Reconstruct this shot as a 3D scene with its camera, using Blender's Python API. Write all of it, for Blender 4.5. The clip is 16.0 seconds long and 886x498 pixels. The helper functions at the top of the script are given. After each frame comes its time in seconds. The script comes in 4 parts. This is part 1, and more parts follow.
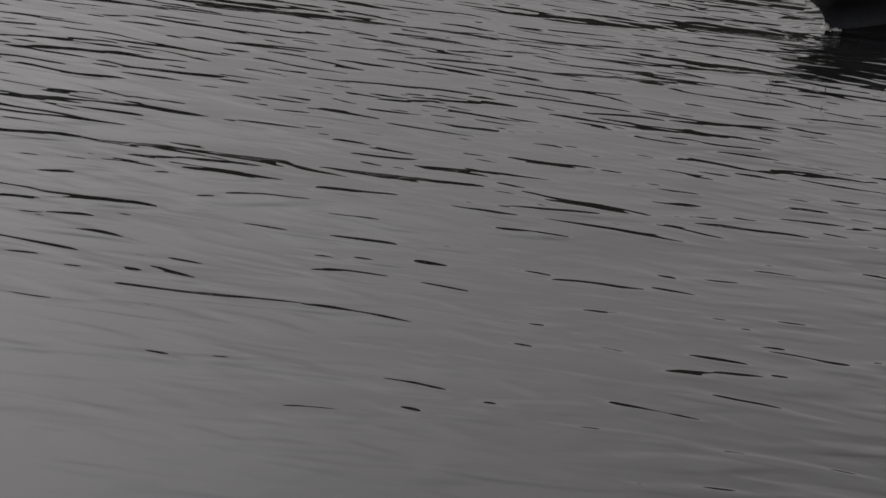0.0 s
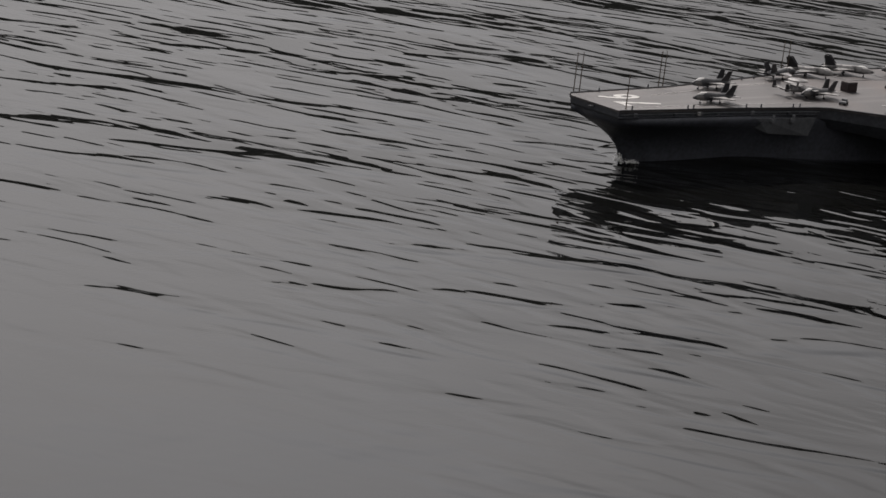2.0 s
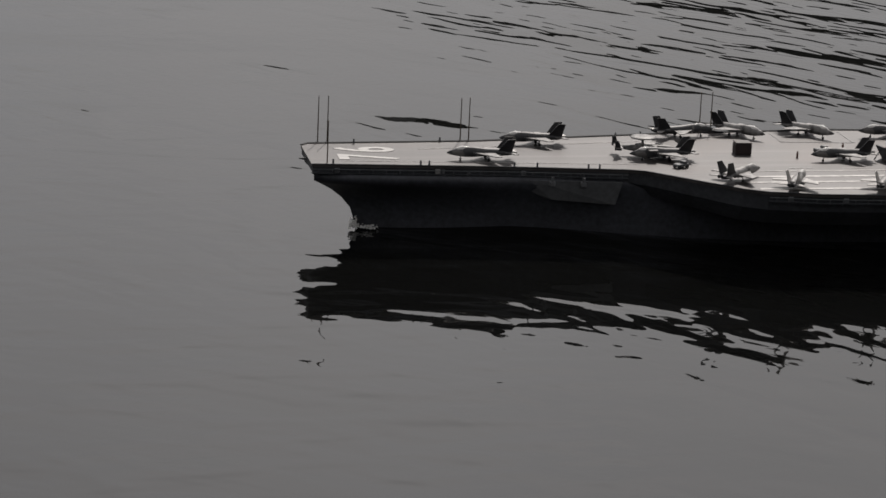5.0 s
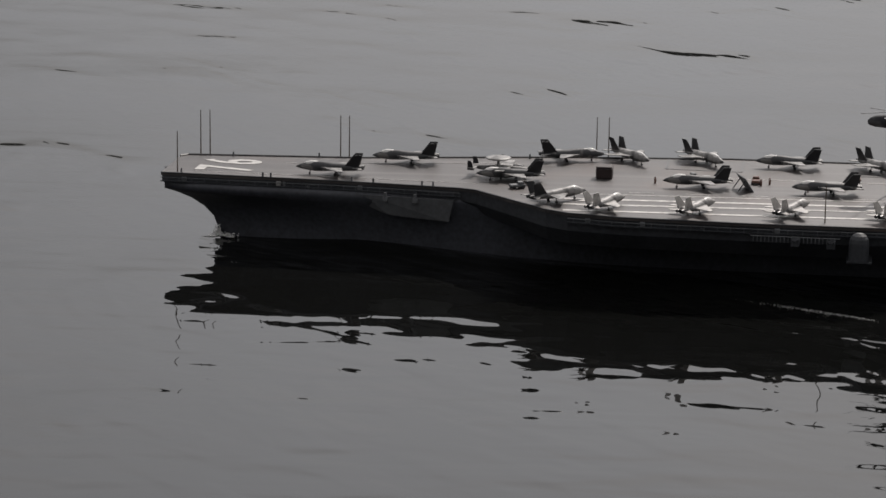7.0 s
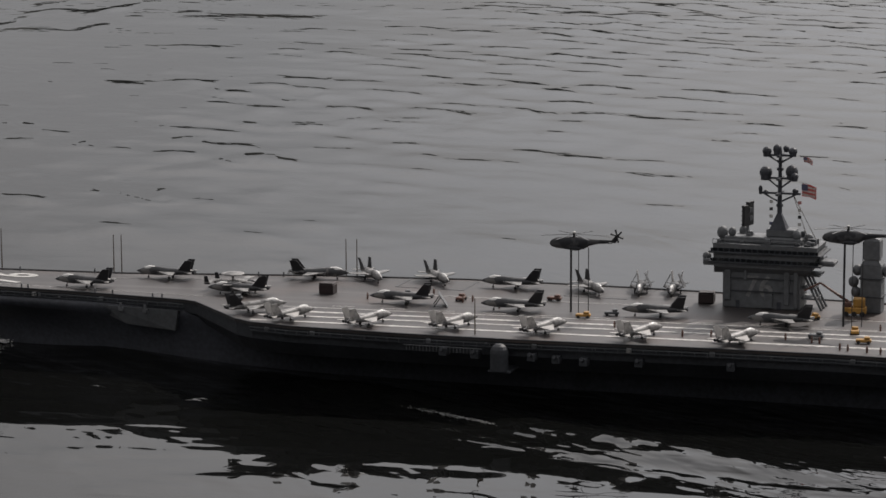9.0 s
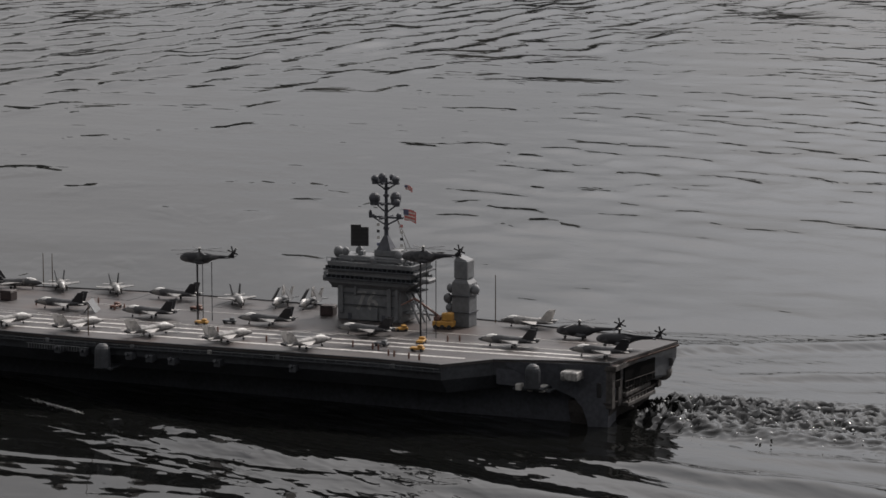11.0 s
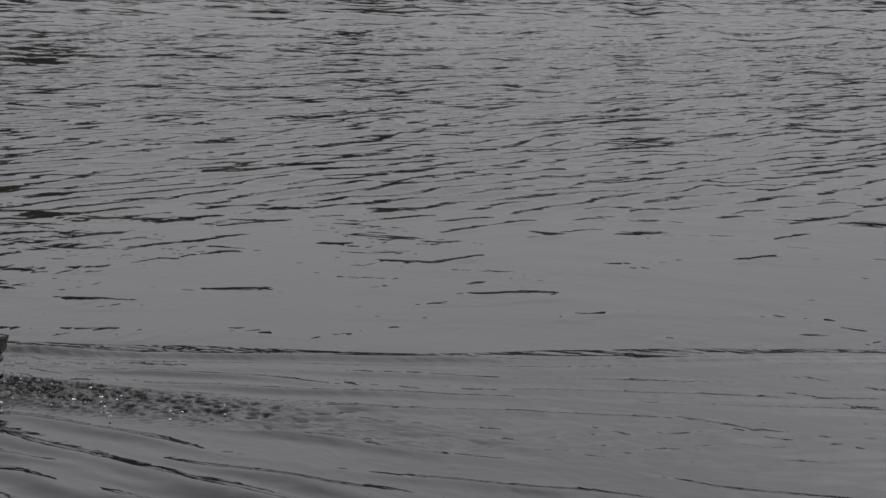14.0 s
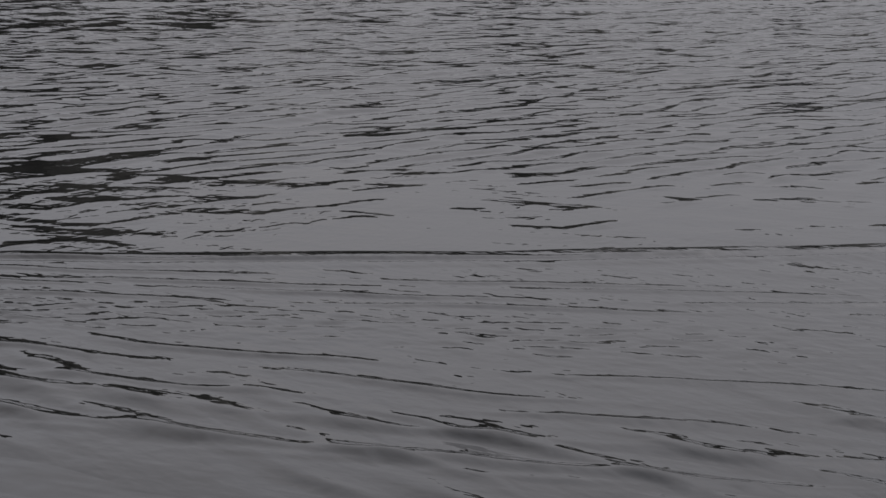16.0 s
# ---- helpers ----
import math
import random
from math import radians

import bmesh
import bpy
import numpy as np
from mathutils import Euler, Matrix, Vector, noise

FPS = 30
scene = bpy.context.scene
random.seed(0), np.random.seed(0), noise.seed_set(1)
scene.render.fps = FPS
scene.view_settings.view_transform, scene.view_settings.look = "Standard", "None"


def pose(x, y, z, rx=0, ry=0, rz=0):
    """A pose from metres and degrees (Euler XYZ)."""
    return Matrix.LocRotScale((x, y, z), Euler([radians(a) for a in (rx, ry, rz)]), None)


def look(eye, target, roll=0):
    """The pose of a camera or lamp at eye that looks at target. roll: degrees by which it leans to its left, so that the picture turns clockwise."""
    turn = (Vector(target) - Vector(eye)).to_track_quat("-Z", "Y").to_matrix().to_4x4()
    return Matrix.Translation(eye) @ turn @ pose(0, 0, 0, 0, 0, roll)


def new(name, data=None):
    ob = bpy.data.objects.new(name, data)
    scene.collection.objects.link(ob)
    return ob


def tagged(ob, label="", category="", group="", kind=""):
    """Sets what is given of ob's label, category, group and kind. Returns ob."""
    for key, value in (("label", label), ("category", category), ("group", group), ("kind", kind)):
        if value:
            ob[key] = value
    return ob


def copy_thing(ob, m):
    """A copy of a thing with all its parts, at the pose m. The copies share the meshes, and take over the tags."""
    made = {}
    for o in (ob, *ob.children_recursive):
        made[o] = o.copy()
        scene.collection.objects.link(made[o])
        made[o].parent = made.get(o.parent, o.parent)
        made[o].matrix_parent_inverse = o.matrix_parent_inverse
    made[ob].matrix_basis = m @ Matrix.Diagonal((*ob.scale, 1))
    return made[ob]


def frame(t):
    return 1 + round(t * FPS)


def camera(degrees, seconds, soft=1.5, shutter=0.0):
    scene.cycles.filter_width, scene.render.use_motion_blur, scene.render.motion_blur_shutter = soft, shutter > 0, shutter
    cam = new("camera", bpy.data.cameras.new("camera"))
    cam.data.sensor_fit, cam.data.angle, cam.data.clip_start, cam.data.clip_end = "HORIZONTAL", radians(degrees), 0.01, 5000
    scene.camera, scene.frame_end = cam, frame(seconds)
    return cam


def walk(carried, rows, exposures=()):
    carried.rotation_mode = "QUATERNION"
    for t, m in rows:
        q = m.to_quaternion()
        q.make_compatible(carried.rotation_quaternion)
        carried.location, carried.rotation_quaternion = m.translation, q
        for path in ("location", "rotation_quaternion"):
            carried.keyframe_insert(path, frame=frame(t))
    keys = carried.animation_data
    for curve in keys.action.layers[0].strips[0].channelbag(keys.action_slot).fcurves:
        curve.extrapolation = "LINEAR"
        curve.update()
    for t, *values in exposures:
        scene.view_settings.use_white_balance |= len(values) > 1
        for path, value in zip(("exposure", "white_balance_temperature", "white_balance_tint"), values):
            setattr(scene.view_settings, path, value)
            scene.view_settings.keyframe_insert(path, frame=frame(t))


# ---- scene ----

# ---------------------------------------------------------------- camera and path
PATH = [  # seconds, the point looked at, lean
    (0, (-7.515, -6.096, -0.247), 6.50),
    (0.5, (-7.198, -6.474, -0.232), 6.67),
    (1, (-6.984, -6.694, -0.258), 6.80),
    (1.5, (-6.607, -7.100, -0.164), 6.76),
    (2, (-6.099, -7.574, -0.058), 6.82),
    (2.5, (-5.529, -8.006, -0.034), 7.14),
    (3, (-4.999, -8.353, -0.013), 7.05),
    (5.5, (-0.839, -9.668, -0.141), 2.11),
    (6, (-0.194, -9.697, -0.161), 2.13),
    (6.5, (0.603, -9.682, -0.155), 1.29),
    (7, (1.413, -9.638, 0.015), 0.83),
    (7.5, (2.265, -9.507, 0.158), 0.04),
    (8, (2.861, -9.388, 0.356), -0.32),
    (8.5, (3.159, -9.333, 0.569), -0.50),
    (9, (3.149, -9.340, 0.588), -0.26),
    (9.5, (3.098, -9.362, 0.612), 0.12),
    (12, (5.348, -8.353, 0.997), -1.23),
    (12.5, (5.694, -8.131, 1.065), -1.53),
    (13, (5.819, -8.055, 1.154), 0.24),
    (13.5, (5.951, -7.965, 1.206), -0.23),
    (14, (6.029, -7.915, 1.270), 0.50),
    (14.5, (6.082, -7.869, 1.229), 0.40),
    (15, (6.426, -7.585, 1.187), 0.30),
    (15.5, (6.467, -7.545, 1.159), 0.30),
    (16, (6.488, -7.524, 1.137), 0.30),
]
COURSE = [  # seconds, the model's place on the water
    (0, -14.168, -7.410),
    (0.5, -13.134, -7.702),
    (1, -12.052, -7.970),
    (1.5, -10.940, -8.216),
    (2, -9.814, -8.440),
    (2.5, -8.687, -8.644),
    (3, -7.571, -8.828),
    (3.5, -6.476, -8.994),
    (4, -5.411, -9.143),
    (4.5, -4.382, -9.275),
    (5, -3.392, -9.392),
    (5.5, -2.446, -9.494),
    (6, -1.543, -9.584),
    (6.5, -0.684, -9.660),
    (7, 0.136, -9.726),
    (7.5, 0.921, -9.781),
    (8, 1.676, -9.828),
    (8.5, 2.411, -9.866),
    (9, 3.136, -9.896),
    (9.5, 3.863, -9.921),
    (10, 4.605, -9.940),
    (10.5, 5.378, -9.956),
    (11, 6.200, -9.968),
    (11.5, 7.090, -9.978),
    (12, 8.070, -9.988),
    (12.5, 9.162, -9.997),
    (13, 10.391, -10.007),
    (13.5, 11.784, -10.020),
    (14, 13.271, -10.033),
    (14.5, 14.720, -10.047),
    (15, 16.060, -10.061),
    (15.5, 17.200, -10.075),
    (16, 18.150, -10.088),
]

EYE = (0.0, 0.0, 2.274)
EXPOSURES = [(0, 0.22, 6500, 12), (1.5, 0.03, 6500, 12), (3, -0.22, 6500, 12), (5.5, -0.50, 6500, 11), (7, -0.10, 6500, 11), (8.5, -0.11, 6480, 11), (9.5, -0.08, 6470, 11), (12, 0.08, 6420, 11), (14, -0.04, 6300, 13), (16, -0.15, 6220, 14)]
cam = camera(18.34, 16.0, soft=1.6)
walk(cam, [(t, look(EYE, target, lean)) for t, target, lean in PATH], EXPOSURES)

# ---------------------------------------------------------------- sky and sun
SUN_WAY = Vector((-0.26, -0.78, 0.78)).normalized()
world = bpy.data.worlds.new("cloudy_sky")
scene.world = world
world.use_nodes = True
wn, wl = world.node_tree.nodes, world.node_tree.links
wn.clear()
sky = wn.new("ShaderNodeTexSky")
sky.sky_type, sky.sun_disc = "NISHITA", False
sky.sun_elevation = math.asin(SUN_WAY.z)
sky.sun_rotation = math.atan2(SUN_WAY.x, SUN_WAY.y)
sky.dust_density, sky.air_density = 2.0, 1.0
pale = wn.new("ShaderNodeHueSaturation")
pale.inputs["Saturation"].default_value = 0.15
cover = wn.new("ShaderNodeMix")
cover.data_type = "RGBA"
cover.inputs["Factor"].default_value = 0.8
cover.inputs["B"].default_value = (6.1, 5.95, 5.95, 1)
gaps = wn.new("ShaderNodeTexNoise")
gaps.inputs["Scale"].default_value, gaps.inputs["Detail"].default_value = 3.0, 4
gap_range = wn.new("ShaderNodeMapRange")
gap_range.inputs["From Min"].default_value, gap_range.inputs["From Max"].default_value = 0.45, 0.70
gap_tint = wn.new("ShaderNodeMix")
gap_tint.data_type = "RGBA"
gap_tint.inputs["A"].default_value, gap_tint.inputs["B"].default_value = (6.15, 5.95, 5.85, 1), (5.85, 5.85, 5.98, 1)
wl.new(gaps.outputs[0], gap_range.inputs["Value"])
wl.new(gap_range.outputs[0], gap_tint.inputs["Factor"])
wl.new(gap_tint.outputs["Result"], cover.inputs["B"])
clouds = wn.new("ShaderNodeTexNoise")
clouds.inputs["Scale"].default_value, clouds.inputs["Detail"].default_value = 2.2, 5
cloud_range = wn.new("ShaderNodeMapRange")
cloud_range.inputs["From Min"].default_value, cloud_range.inputs["From Max"].default_value = 0.3, 0.7
cloud_range.inputs["To Min"].default_value, cloud_range.inputs["To Max"].default_value = 0.92, 1.08
# thin cloud is brightest below the sun
ways = wn.new("ShaderNodeTexCoord")
split = wn.new("ShaderNodeVectorMath")
split.operation = "DOT_PRODUCT"
split.inputs[1].default_value = Vector((-0.10, -0.72, 0.70)).normalized()
rise = wn.new("ShaderNodeMapRange")
rise.inputs["From Min"].default_value, rise.inputs["From Max"].default_value = 0.68, 0.98
rise.inputs["To Min"].default_value, rise.inputs["To Max"].default_value = 0.86, 2.25
# and dims towards the horizon
height = wn.new("ShaderNodeSeparateXYZ")
dim = wn.new("ShaderNodeMapRange")
dim.inputs["From Min"].default_value, dim.inputs["From Max"].default_value = 0.03, 0.36
dim.inputs["To Min"].default_value, dim.inputs["To Max"].default_value = 0.66, 1.10
dimmed = wn.new("ShaderNodeMath")
dimmed.operation = "MULTIPLY"
both = wn.new("ShaderNodeMath")
both.operation = "MULTIPLY"
scaled = wn.new("ShaderNodeVectorMath")
scaled.operation = "SCALE"
background = wn.new("ShaderNodeBackground")
background.inputs["Strength"].default_value = 0.10
out = wn.new("ShaderNodeOutputWorld")
wl.new(sky.outputs[0], pale.inputs["Color"])
wl.new(pale.outputs[0], cover.inputs["A"])
wl.new(clouds.outputs[0], cloud_range.inputs["Value"])
wl.new(ways.outputs["Generated"], split.inputs[0])
wl.new(split.outputs["Value"], rise.inputs["Value"])
wl.new(ways.outputs["Generated"], height.inputs[0])
wl.new(height.outputs["Z"], dim.inputs["Value"])
wl.new(dim.outputs[0], dimmed.inputs[0])
wl.new(rise.outputs[0], dimmed.inputs[1])
wl.new(dimmed.outputs[0], both.inputs[0])
wl.new(cloud_range.outputs[0], both.inputs[1])
wl.new(cover.outputs["Result"], scaled.inputs[0])
wl.new(both.outputs[0], scaled.inputs["Scale"])
wl.new(scaled.outputs[0], background.inputs["Color"])
wl.new(background.outputs[0], out.inputs["Surface"])

sun_data = bpy.data.lights.new("sun", "SUN")
sun_data.energy, sun_data.angle, sun_data.color = 3.6, radians(0.8), (1.0, 0.93, 0.86)
sun = new("sun", sun_data)
sun.matrix_world = look(SUN_WAY * 50, (0, 0, 0))


# ---------------------------------------------------------------- materials
def material(name, colour, rough=0.6, metal=0.0, grain=60.0, vary=0.25, bump=0.0, stain=6.0, gloss=0.5):
    """Painted or plain surface with fine grain and wider stains."""
    m = bpy.data.materials.new(name)
    m.use_nodes = True
    n, l = m.node_tree.nodes, m.node_tree.links
    shader = n["Principled BSDF"]
    at = n.new("ShaderNodeTexCoord")
    fine, wide = n.new("ShaderNodeTexNoise"), n.new("ShaderNodeTexNoise")
    fine.inputs["Scale"].default_value, fine.inputs["Detail"].default_value = grain, 4
    wide.inputs["Scale"].default_value, wide.inputs["Detail"].default_value = stain, 5
    for tex in (fine, wide):
        l.new(at.outputs["Object"], tex.inputs["Vector"])
    both = n.new("ShaderNodeMath")
    both.operation = "ADD"
    l.new(fine.outputs[0], both.inputs[0])
    l.new(wide.outputs[0], both.inputs[1])
    span = n.new("ShaderNodeMapRange")
    span.inputs["From Min"].default_value, span.inputs["From Max"].default_value = 0.7, 1.3
    span.inputs["To Min"].default_value, span.inputs["To Max"].default_value = 1 - vary, 1 + vary
    l.new(both.outputs[0], span.inputs["Value"])
    tint = n.new("ShaderNodeVectorMath")
    tint.operation = "SCALE"
    tint.inputs[0].default_value = colour
    l.new(span.outputs[0], tint.inputs["Scale"])
    l.new(tint.outputs[0], shader.inputs["Base Color"])
    shader.inputs["Roughness"].default_value = rough
    shader.inputs["Metallic"].default_value = metal
    shader.inputs["Specular IOR Level"].default_value = gloss
    if bump:
        relief = n.new("ShaderNodeBump")
        relief.inputs["Strength"].default_value, relief.inputs["Distance"].default_value = 0.6, bump
        l.new(fine.outputs[0], relief.inputs["Height"])
        l.new(relief.outputs[0], shader.inputs["Normal"])
    return m


def water_material(name, ripples, calm, steady=()):
    """Lake water: a dark body under a mirror surface. ripples: length along the crest, wave length, way of the crest,
    height, the noise level where a crest begins and where it is full. Wind patches by place; calm: what is left between."""
    m = bpy.data.materials.new(name)
    m.use_nodes = True
    n, l = m.node_tree.nodes, m.node_tree.links
    shader = n["Principled BSDF"]
    shader.inputs["Base Color"].default_value = (0.0045, 0.0047, 0.0045, 1)
    shader.inputs["Roughness"].default_value = 0.02
    shader.inputs["IOR"].default_value = 1.333
    at = n.new("ShaderNodeTexCoord")

    def sum_of(a, b, how="ADD"):
        node = n.new("ShaderNodeMath")
        node.operation = how
        for socket, value in zip(node.inputs, (a, b)):
            if isinstance(value, float):
                socket.default_value = value
            else:
                l.new(value, socket)
        return node.outputs[0]

    def mapped(value, low, high, to_low, to_high, soft=True):
        node = n.new("ShaderNodeMapRange")
        node.interpolation_type = "SMOOTHSTEP" if soft else "LINEAR"
        for key, v in (("From Min", low), ("From Max", high), ("To Min", to_low), ("To Max", to_high)):
            node.inputs[key].default_value = v
        l.new(value, node.inputs["Value"])
        return node.outputs[0]

    def crests(waves):
        total = None
        for along, across, way, height, low, high in waves:
            place = n.new("ShaderNodeMapping")
            place.vector_type = "TEXTURE"
            place.inputs["Rotation"].default_value = (0, 0, radians(way))
            place.inputs["Scale"].default_value = (along, across, 1)
            tex = n.new("ShaderNodeTexNoise")
            tex.inputs["Scale"].default_value, tex.inputs["Detail"].default_value = 1.0, 1.0
            tex.inputs["Roughness"].default_value = 0.3
            l.new(at.outputs["Object"], place.inputs["Vector"])
            l.new(place.outputs[0], tex.inputs["Vector"])
            crest = mapped(tex.outputs[0], low, high, 0.0, height)
            total = crest if total is None else sum_of(total, crest)
        return total

    split = n.new("ShaderNodeSeparateXYZ")
    l.new(at.outputs["Object"], split.inputs[0])
    gusts = n.new("ShaderNodeTexNoise")
    gusts.inputs["Scale"].default_value, gusts.inputs["Detail"].default_value = 0.16, 2
    l.new(at.outputs["Object"], gusts.inputs["Vector"])
    wobble = sum_of(gusts.outputs[0], 9.0, "MULTIPLY")
    west = mapped(sum_of(split.outputs["X"], wobble), 2.4, -2.2, 0.0, 1.0)
    out_far = mapped(sum_of(split.outputs["Y"], wobble), -10.0, -20.0, 0.0, 1.0)
    spots = n.new("ShaderNodeTexNoise")
    spots.inputs["Scale"].default_value, spots.inputs["Detail"].default_value = 0.9, 1
    l.new(at.outputs["Object"], spots.inputs["Vector"])
    cats_paws = mapped(spots.outputs[0], 0.53, 0.66, float(calm), float(calm) + 0.35)
    inshore = mapped(split.outputs["Y"], -4.5, -8.5, 0.6, 1.0)
    cats_paws = sum_of(cats_paws, mapped(split.outputs["Y"], -8.0, -11.5, 0.35, 1.0), "MULTIPLY")
    wind = sum_of(sum_of(west, inshore, "MULTIPLY"), cats_paws, "MAXIMUM")
    wind = sum_of(wind, mapped(out_far, 0.0, 1.0, 1.0, 0.45), "MULTIPLY")
    total = sum_of(crests(ripples), wind, "MULTIPLY")
    if steady:
        calmer = sum_of(mapped(split.outputs["X"], -3.2, -1.4, 0.3, 1.0), mapped(split.outputs["Y"], -10.5, -13.0, 1.0, 0.25), "MULTIPLY")
        total = sum_of(total, sum_of(crests(steady), calmer, "MULTIPLY"))
    relief = n.new("ShaderNodeBump")
    relief.inputs["Distance"].default_value = 1.0
    l.new(total, relief.inputs["Height"])
    l.new(relief.outputs[0], shader.inputs["Normal"])
    return m


WATER = water_material("lake_water", [(0.50, 0.15, 122, 0.0050, 0.52, 0.71), (0.60, 0.21, 136, 0.0064, 0.53, 0.73), (1.6, 0.8, 140, 0.020, 0.3, 0.7), (0.32, 0.13, 112, 0.0032, 0.46, 0.70)], 0.14, [(0.32, 0.15, 150, 0.0014, 0.35, 0.65), (0.55, 0.17, 6, 0.0022, 0.40, 0.70)])
WAKE_WATER = water_material("wake_water", [(0.5, 0.22, 150, 0.006, 0.46, 0.72), (1.4, 0.7, 150, 0.012, 0.3, 0.7)], 0.25, [(0.14, 0.06, 155, 0.0017, 0.40, 0.65), (0.34, 0.09, 150, 0.0024, 0.40, 0.65), (0.42, 0.10, 4, 0.0017, 0.42, 0.70), (0.80, 0.22, 172, 0.0026, 0.42, 0.72), (0.30, 0.17, 90, 0.0018, 0.42, 0.70)])
HULL = material("hull_grey_paint", (0.054, 0.057, 0.067), 0.5, stain=3, vary=0.35, gloss=0.25)
EDGE = material("gallery_grey_paint", (0.043, 0.046, 0.052), 0.55, stain=5, vary=0.35, gloss=0.3)


def deck_material():
    """Worn non-skid paint: grey with brown wear and dark tyre tracks along the landing lane."""
    m = material("deck_grey_paint", (0.036, 0.032, 0.032), 0.5, grain=90, vary=0.30, stain=5, bump=0.0006)
    n, l = m.node_tree.nodes, m.node_tree.links
    shader = n["Principled BSDF"]
    base = shader.inputs["Base Color"].links[0].from_socket
    at = n.new("ShaderNodeTexCoord")

    def streaks(scale, turn, low, high, colour, before):
        place = n.new("ShaderNodeMapping")
        place.vector_type = "TEXTURE"
        place.inputs["Rotation"].default_value = (0, 0, radians(turn))
        place.inputs["Scale"].default_value = scale
        tex = n.new("ShaderNodeTexNoise")
        tex.inputs["Scale"].default_value, tex.inputs["Detail"].default_value = 1.0, 5
        span = n.new("ShaderNodeMapRange")
        span.inputs["From Min"].default_value, span.inputs["From Max"].default_value = low, high
        span.inputs["To Max"].default_value = 0.75
        mix = n.new("ShaderNodeMix")
        mix.data_type = "RGBA"
        mix.inputs["B"].default_value = (*colour, 1)
        l.new(at.outputs["Object"], place.inputs["Vector"])
        l.new(place.outputs[0], tex.inputs["Vector"])
        l.new(tex.outputs[0], span.inputs["Value"])
        l.new(span.outputs[0], mix.inputs["Factor"])
        l.new(before, mix.inputs["A"])
        return mix.outputs["Result"]

    base = streaks((1.4, 0.05, 1), 5, 0.50, 0.72, (0.092, 0.084, 0.082), base)
    base = streaks((0.9, 0.03, 1), 6, 0.55, 0.75, (0.042, 0.038, 0.038), base)
    base = streaks((0.30, 0.22, 1), 0, 0.52, 0.74, (0.072, 0.050, 0.042), base)
    l.new(base, shader.inputs["Base Color"])
    shader.inputs["Specular IOR Level"].default_value = 0.5
    return m


DECK = deck_material()
WHITE = material("white_paint", (0.42, 0.41, 0.395), 0.5, vary=0.2, stain=20)
LINE = material("deck_line_paint", (0.40, 0.385, 0.37), 0.5, vary=0.45, stain=25)
ISLAND = material("island_grey_paint", (0.105, 0.110, 0.117), 0.6, stain=8)
ISLAND_NUMBER = material("faded_grey_number_paint", (0.20, 0.20, 0.20), 0.6, vary=0.3, stain=40)
STERN = material("stern_brown_grey_paint", (0.040, 0.036, 0.035), 0.8, stain=30, gloss=0.08)
RUST = material("rusty_brown_paint", (0.042, 0.029, 0.025), 0.9, stain=40, vary=0.5, gloss=0.1)
# near-black, so the shade of the stern recesses is in the colour
RECESS_SHADE = material("black_recess_shade", (0.006, 0.006, 0.006), 0.95, gloss=0.03)
STERN_FRAME = material("stern_frame_grey_brown_paint", (0.058, 0.054, 0.052), 0.75, stain=30, vary=0.4, gloss=0.15)
CRATE = material("dark_red_brown_paint", (0.020, 0.011, 0.011), 0.6, stain=30)
DARK = material("black_paint_and_shade", (0.018, 0.018, 0.02), 0.45)
GLASS = material("bridge_window_black", (0.01, 0.012, 0.015), 0.1, vary=0.05)


def mottled(name, colour, patch, scale, low, high, **more):
    """A paint with irregular patches of a second colour."""
    m = material(name, colour, **more)
    n, l = m.node_tree.nodes, m.node_tree.links
    shader = n["Principled BSDF"]
    base = shader.inputs["Base Color"].links[0].from_socket
    at, tex, span, mix = n.new("ShaderNodeTexCoord"), n.new("ShaderNodeTexNoise"), n.new("ShaderNodeMapRange"), n.new("ShaderNodeMix")
    tex.inputs["Scale"].default_value, tex.inputs["Detail"].default_value = scale, 3
    span.inputs["From Min"].default_value, span.inputs["From Max"].default_value = low, high
    mix.data_type = "RGBA"
    mix.inputs["B"].default_value = (*patch, 1)
    l.new(at.outputs["Object"], tex.inputs["Vector"])
    l.new(tex.outputs[0], span.inputs["Value"])
    l.new(span.outputs[0], mix.inputs["Factor"])
    l.new(base, mix.inputs["A"])
    l.new(mix.outputs["Result"], shader.inputs["Base Color"])
    return m


# patches give camouflage, and paint in contrast of lit tops and dark sides
JET = mottled("jet_pale_grey", (0.24, 0.235, 0.23), (0.095, 0.092, 0.092), 26, 0.50, 0.58, rough=0.5, stain=18, gloss=0.4)
JET_PALE = mottled("jet_off_white", (0.40, 0.385, 0.37), (0.20, 0.195, 0.19), 26, 0.54, 0.64, rough=0.5, stain=18, gloss=0.4)
JET_DARK = mottled("jet_dark_grey", (0.055, 0.056, 0.060), (0.17, 0.165, 0.16), 24, 0.56, 0.62, rough=0.5, stain=18, gloss=0.4)
# white base colour holds the highlight on the canopy
CANOPY = material("jet_canopy_highlight", (0.72, 0.71, 0.69), 0.12, vary=0.1)
FIN = material("jet_fin_black", (0.015, 0.015, 0.018), 0.4)
HELI = mottled("helicopter_drab_grey", (0.026, 0.027, 0.031), (0.066, 0.066, 0.070), 34, 0.50, 0.60, rough=0.55, stain=20, gloss=0.25)
YELLOW = material("yellow_paint", (0.36, 0.19, 0.035), 0.5, stain=25)
BROWN = material("brown_red_paint", (0.12, 0.06, 0.045), 0.6, stain=25)
RED = material("flag_red", (0.34, 0.12, 0.11), 0.8, vary=0.1)
BLUE = material("flag_blue", (0.08, 0.085, 0.14), 0.8, vary=0.1)
WIRE = material("brass_wire", (0.09, 0.065, 0.045), 0.4, metal=0.6)
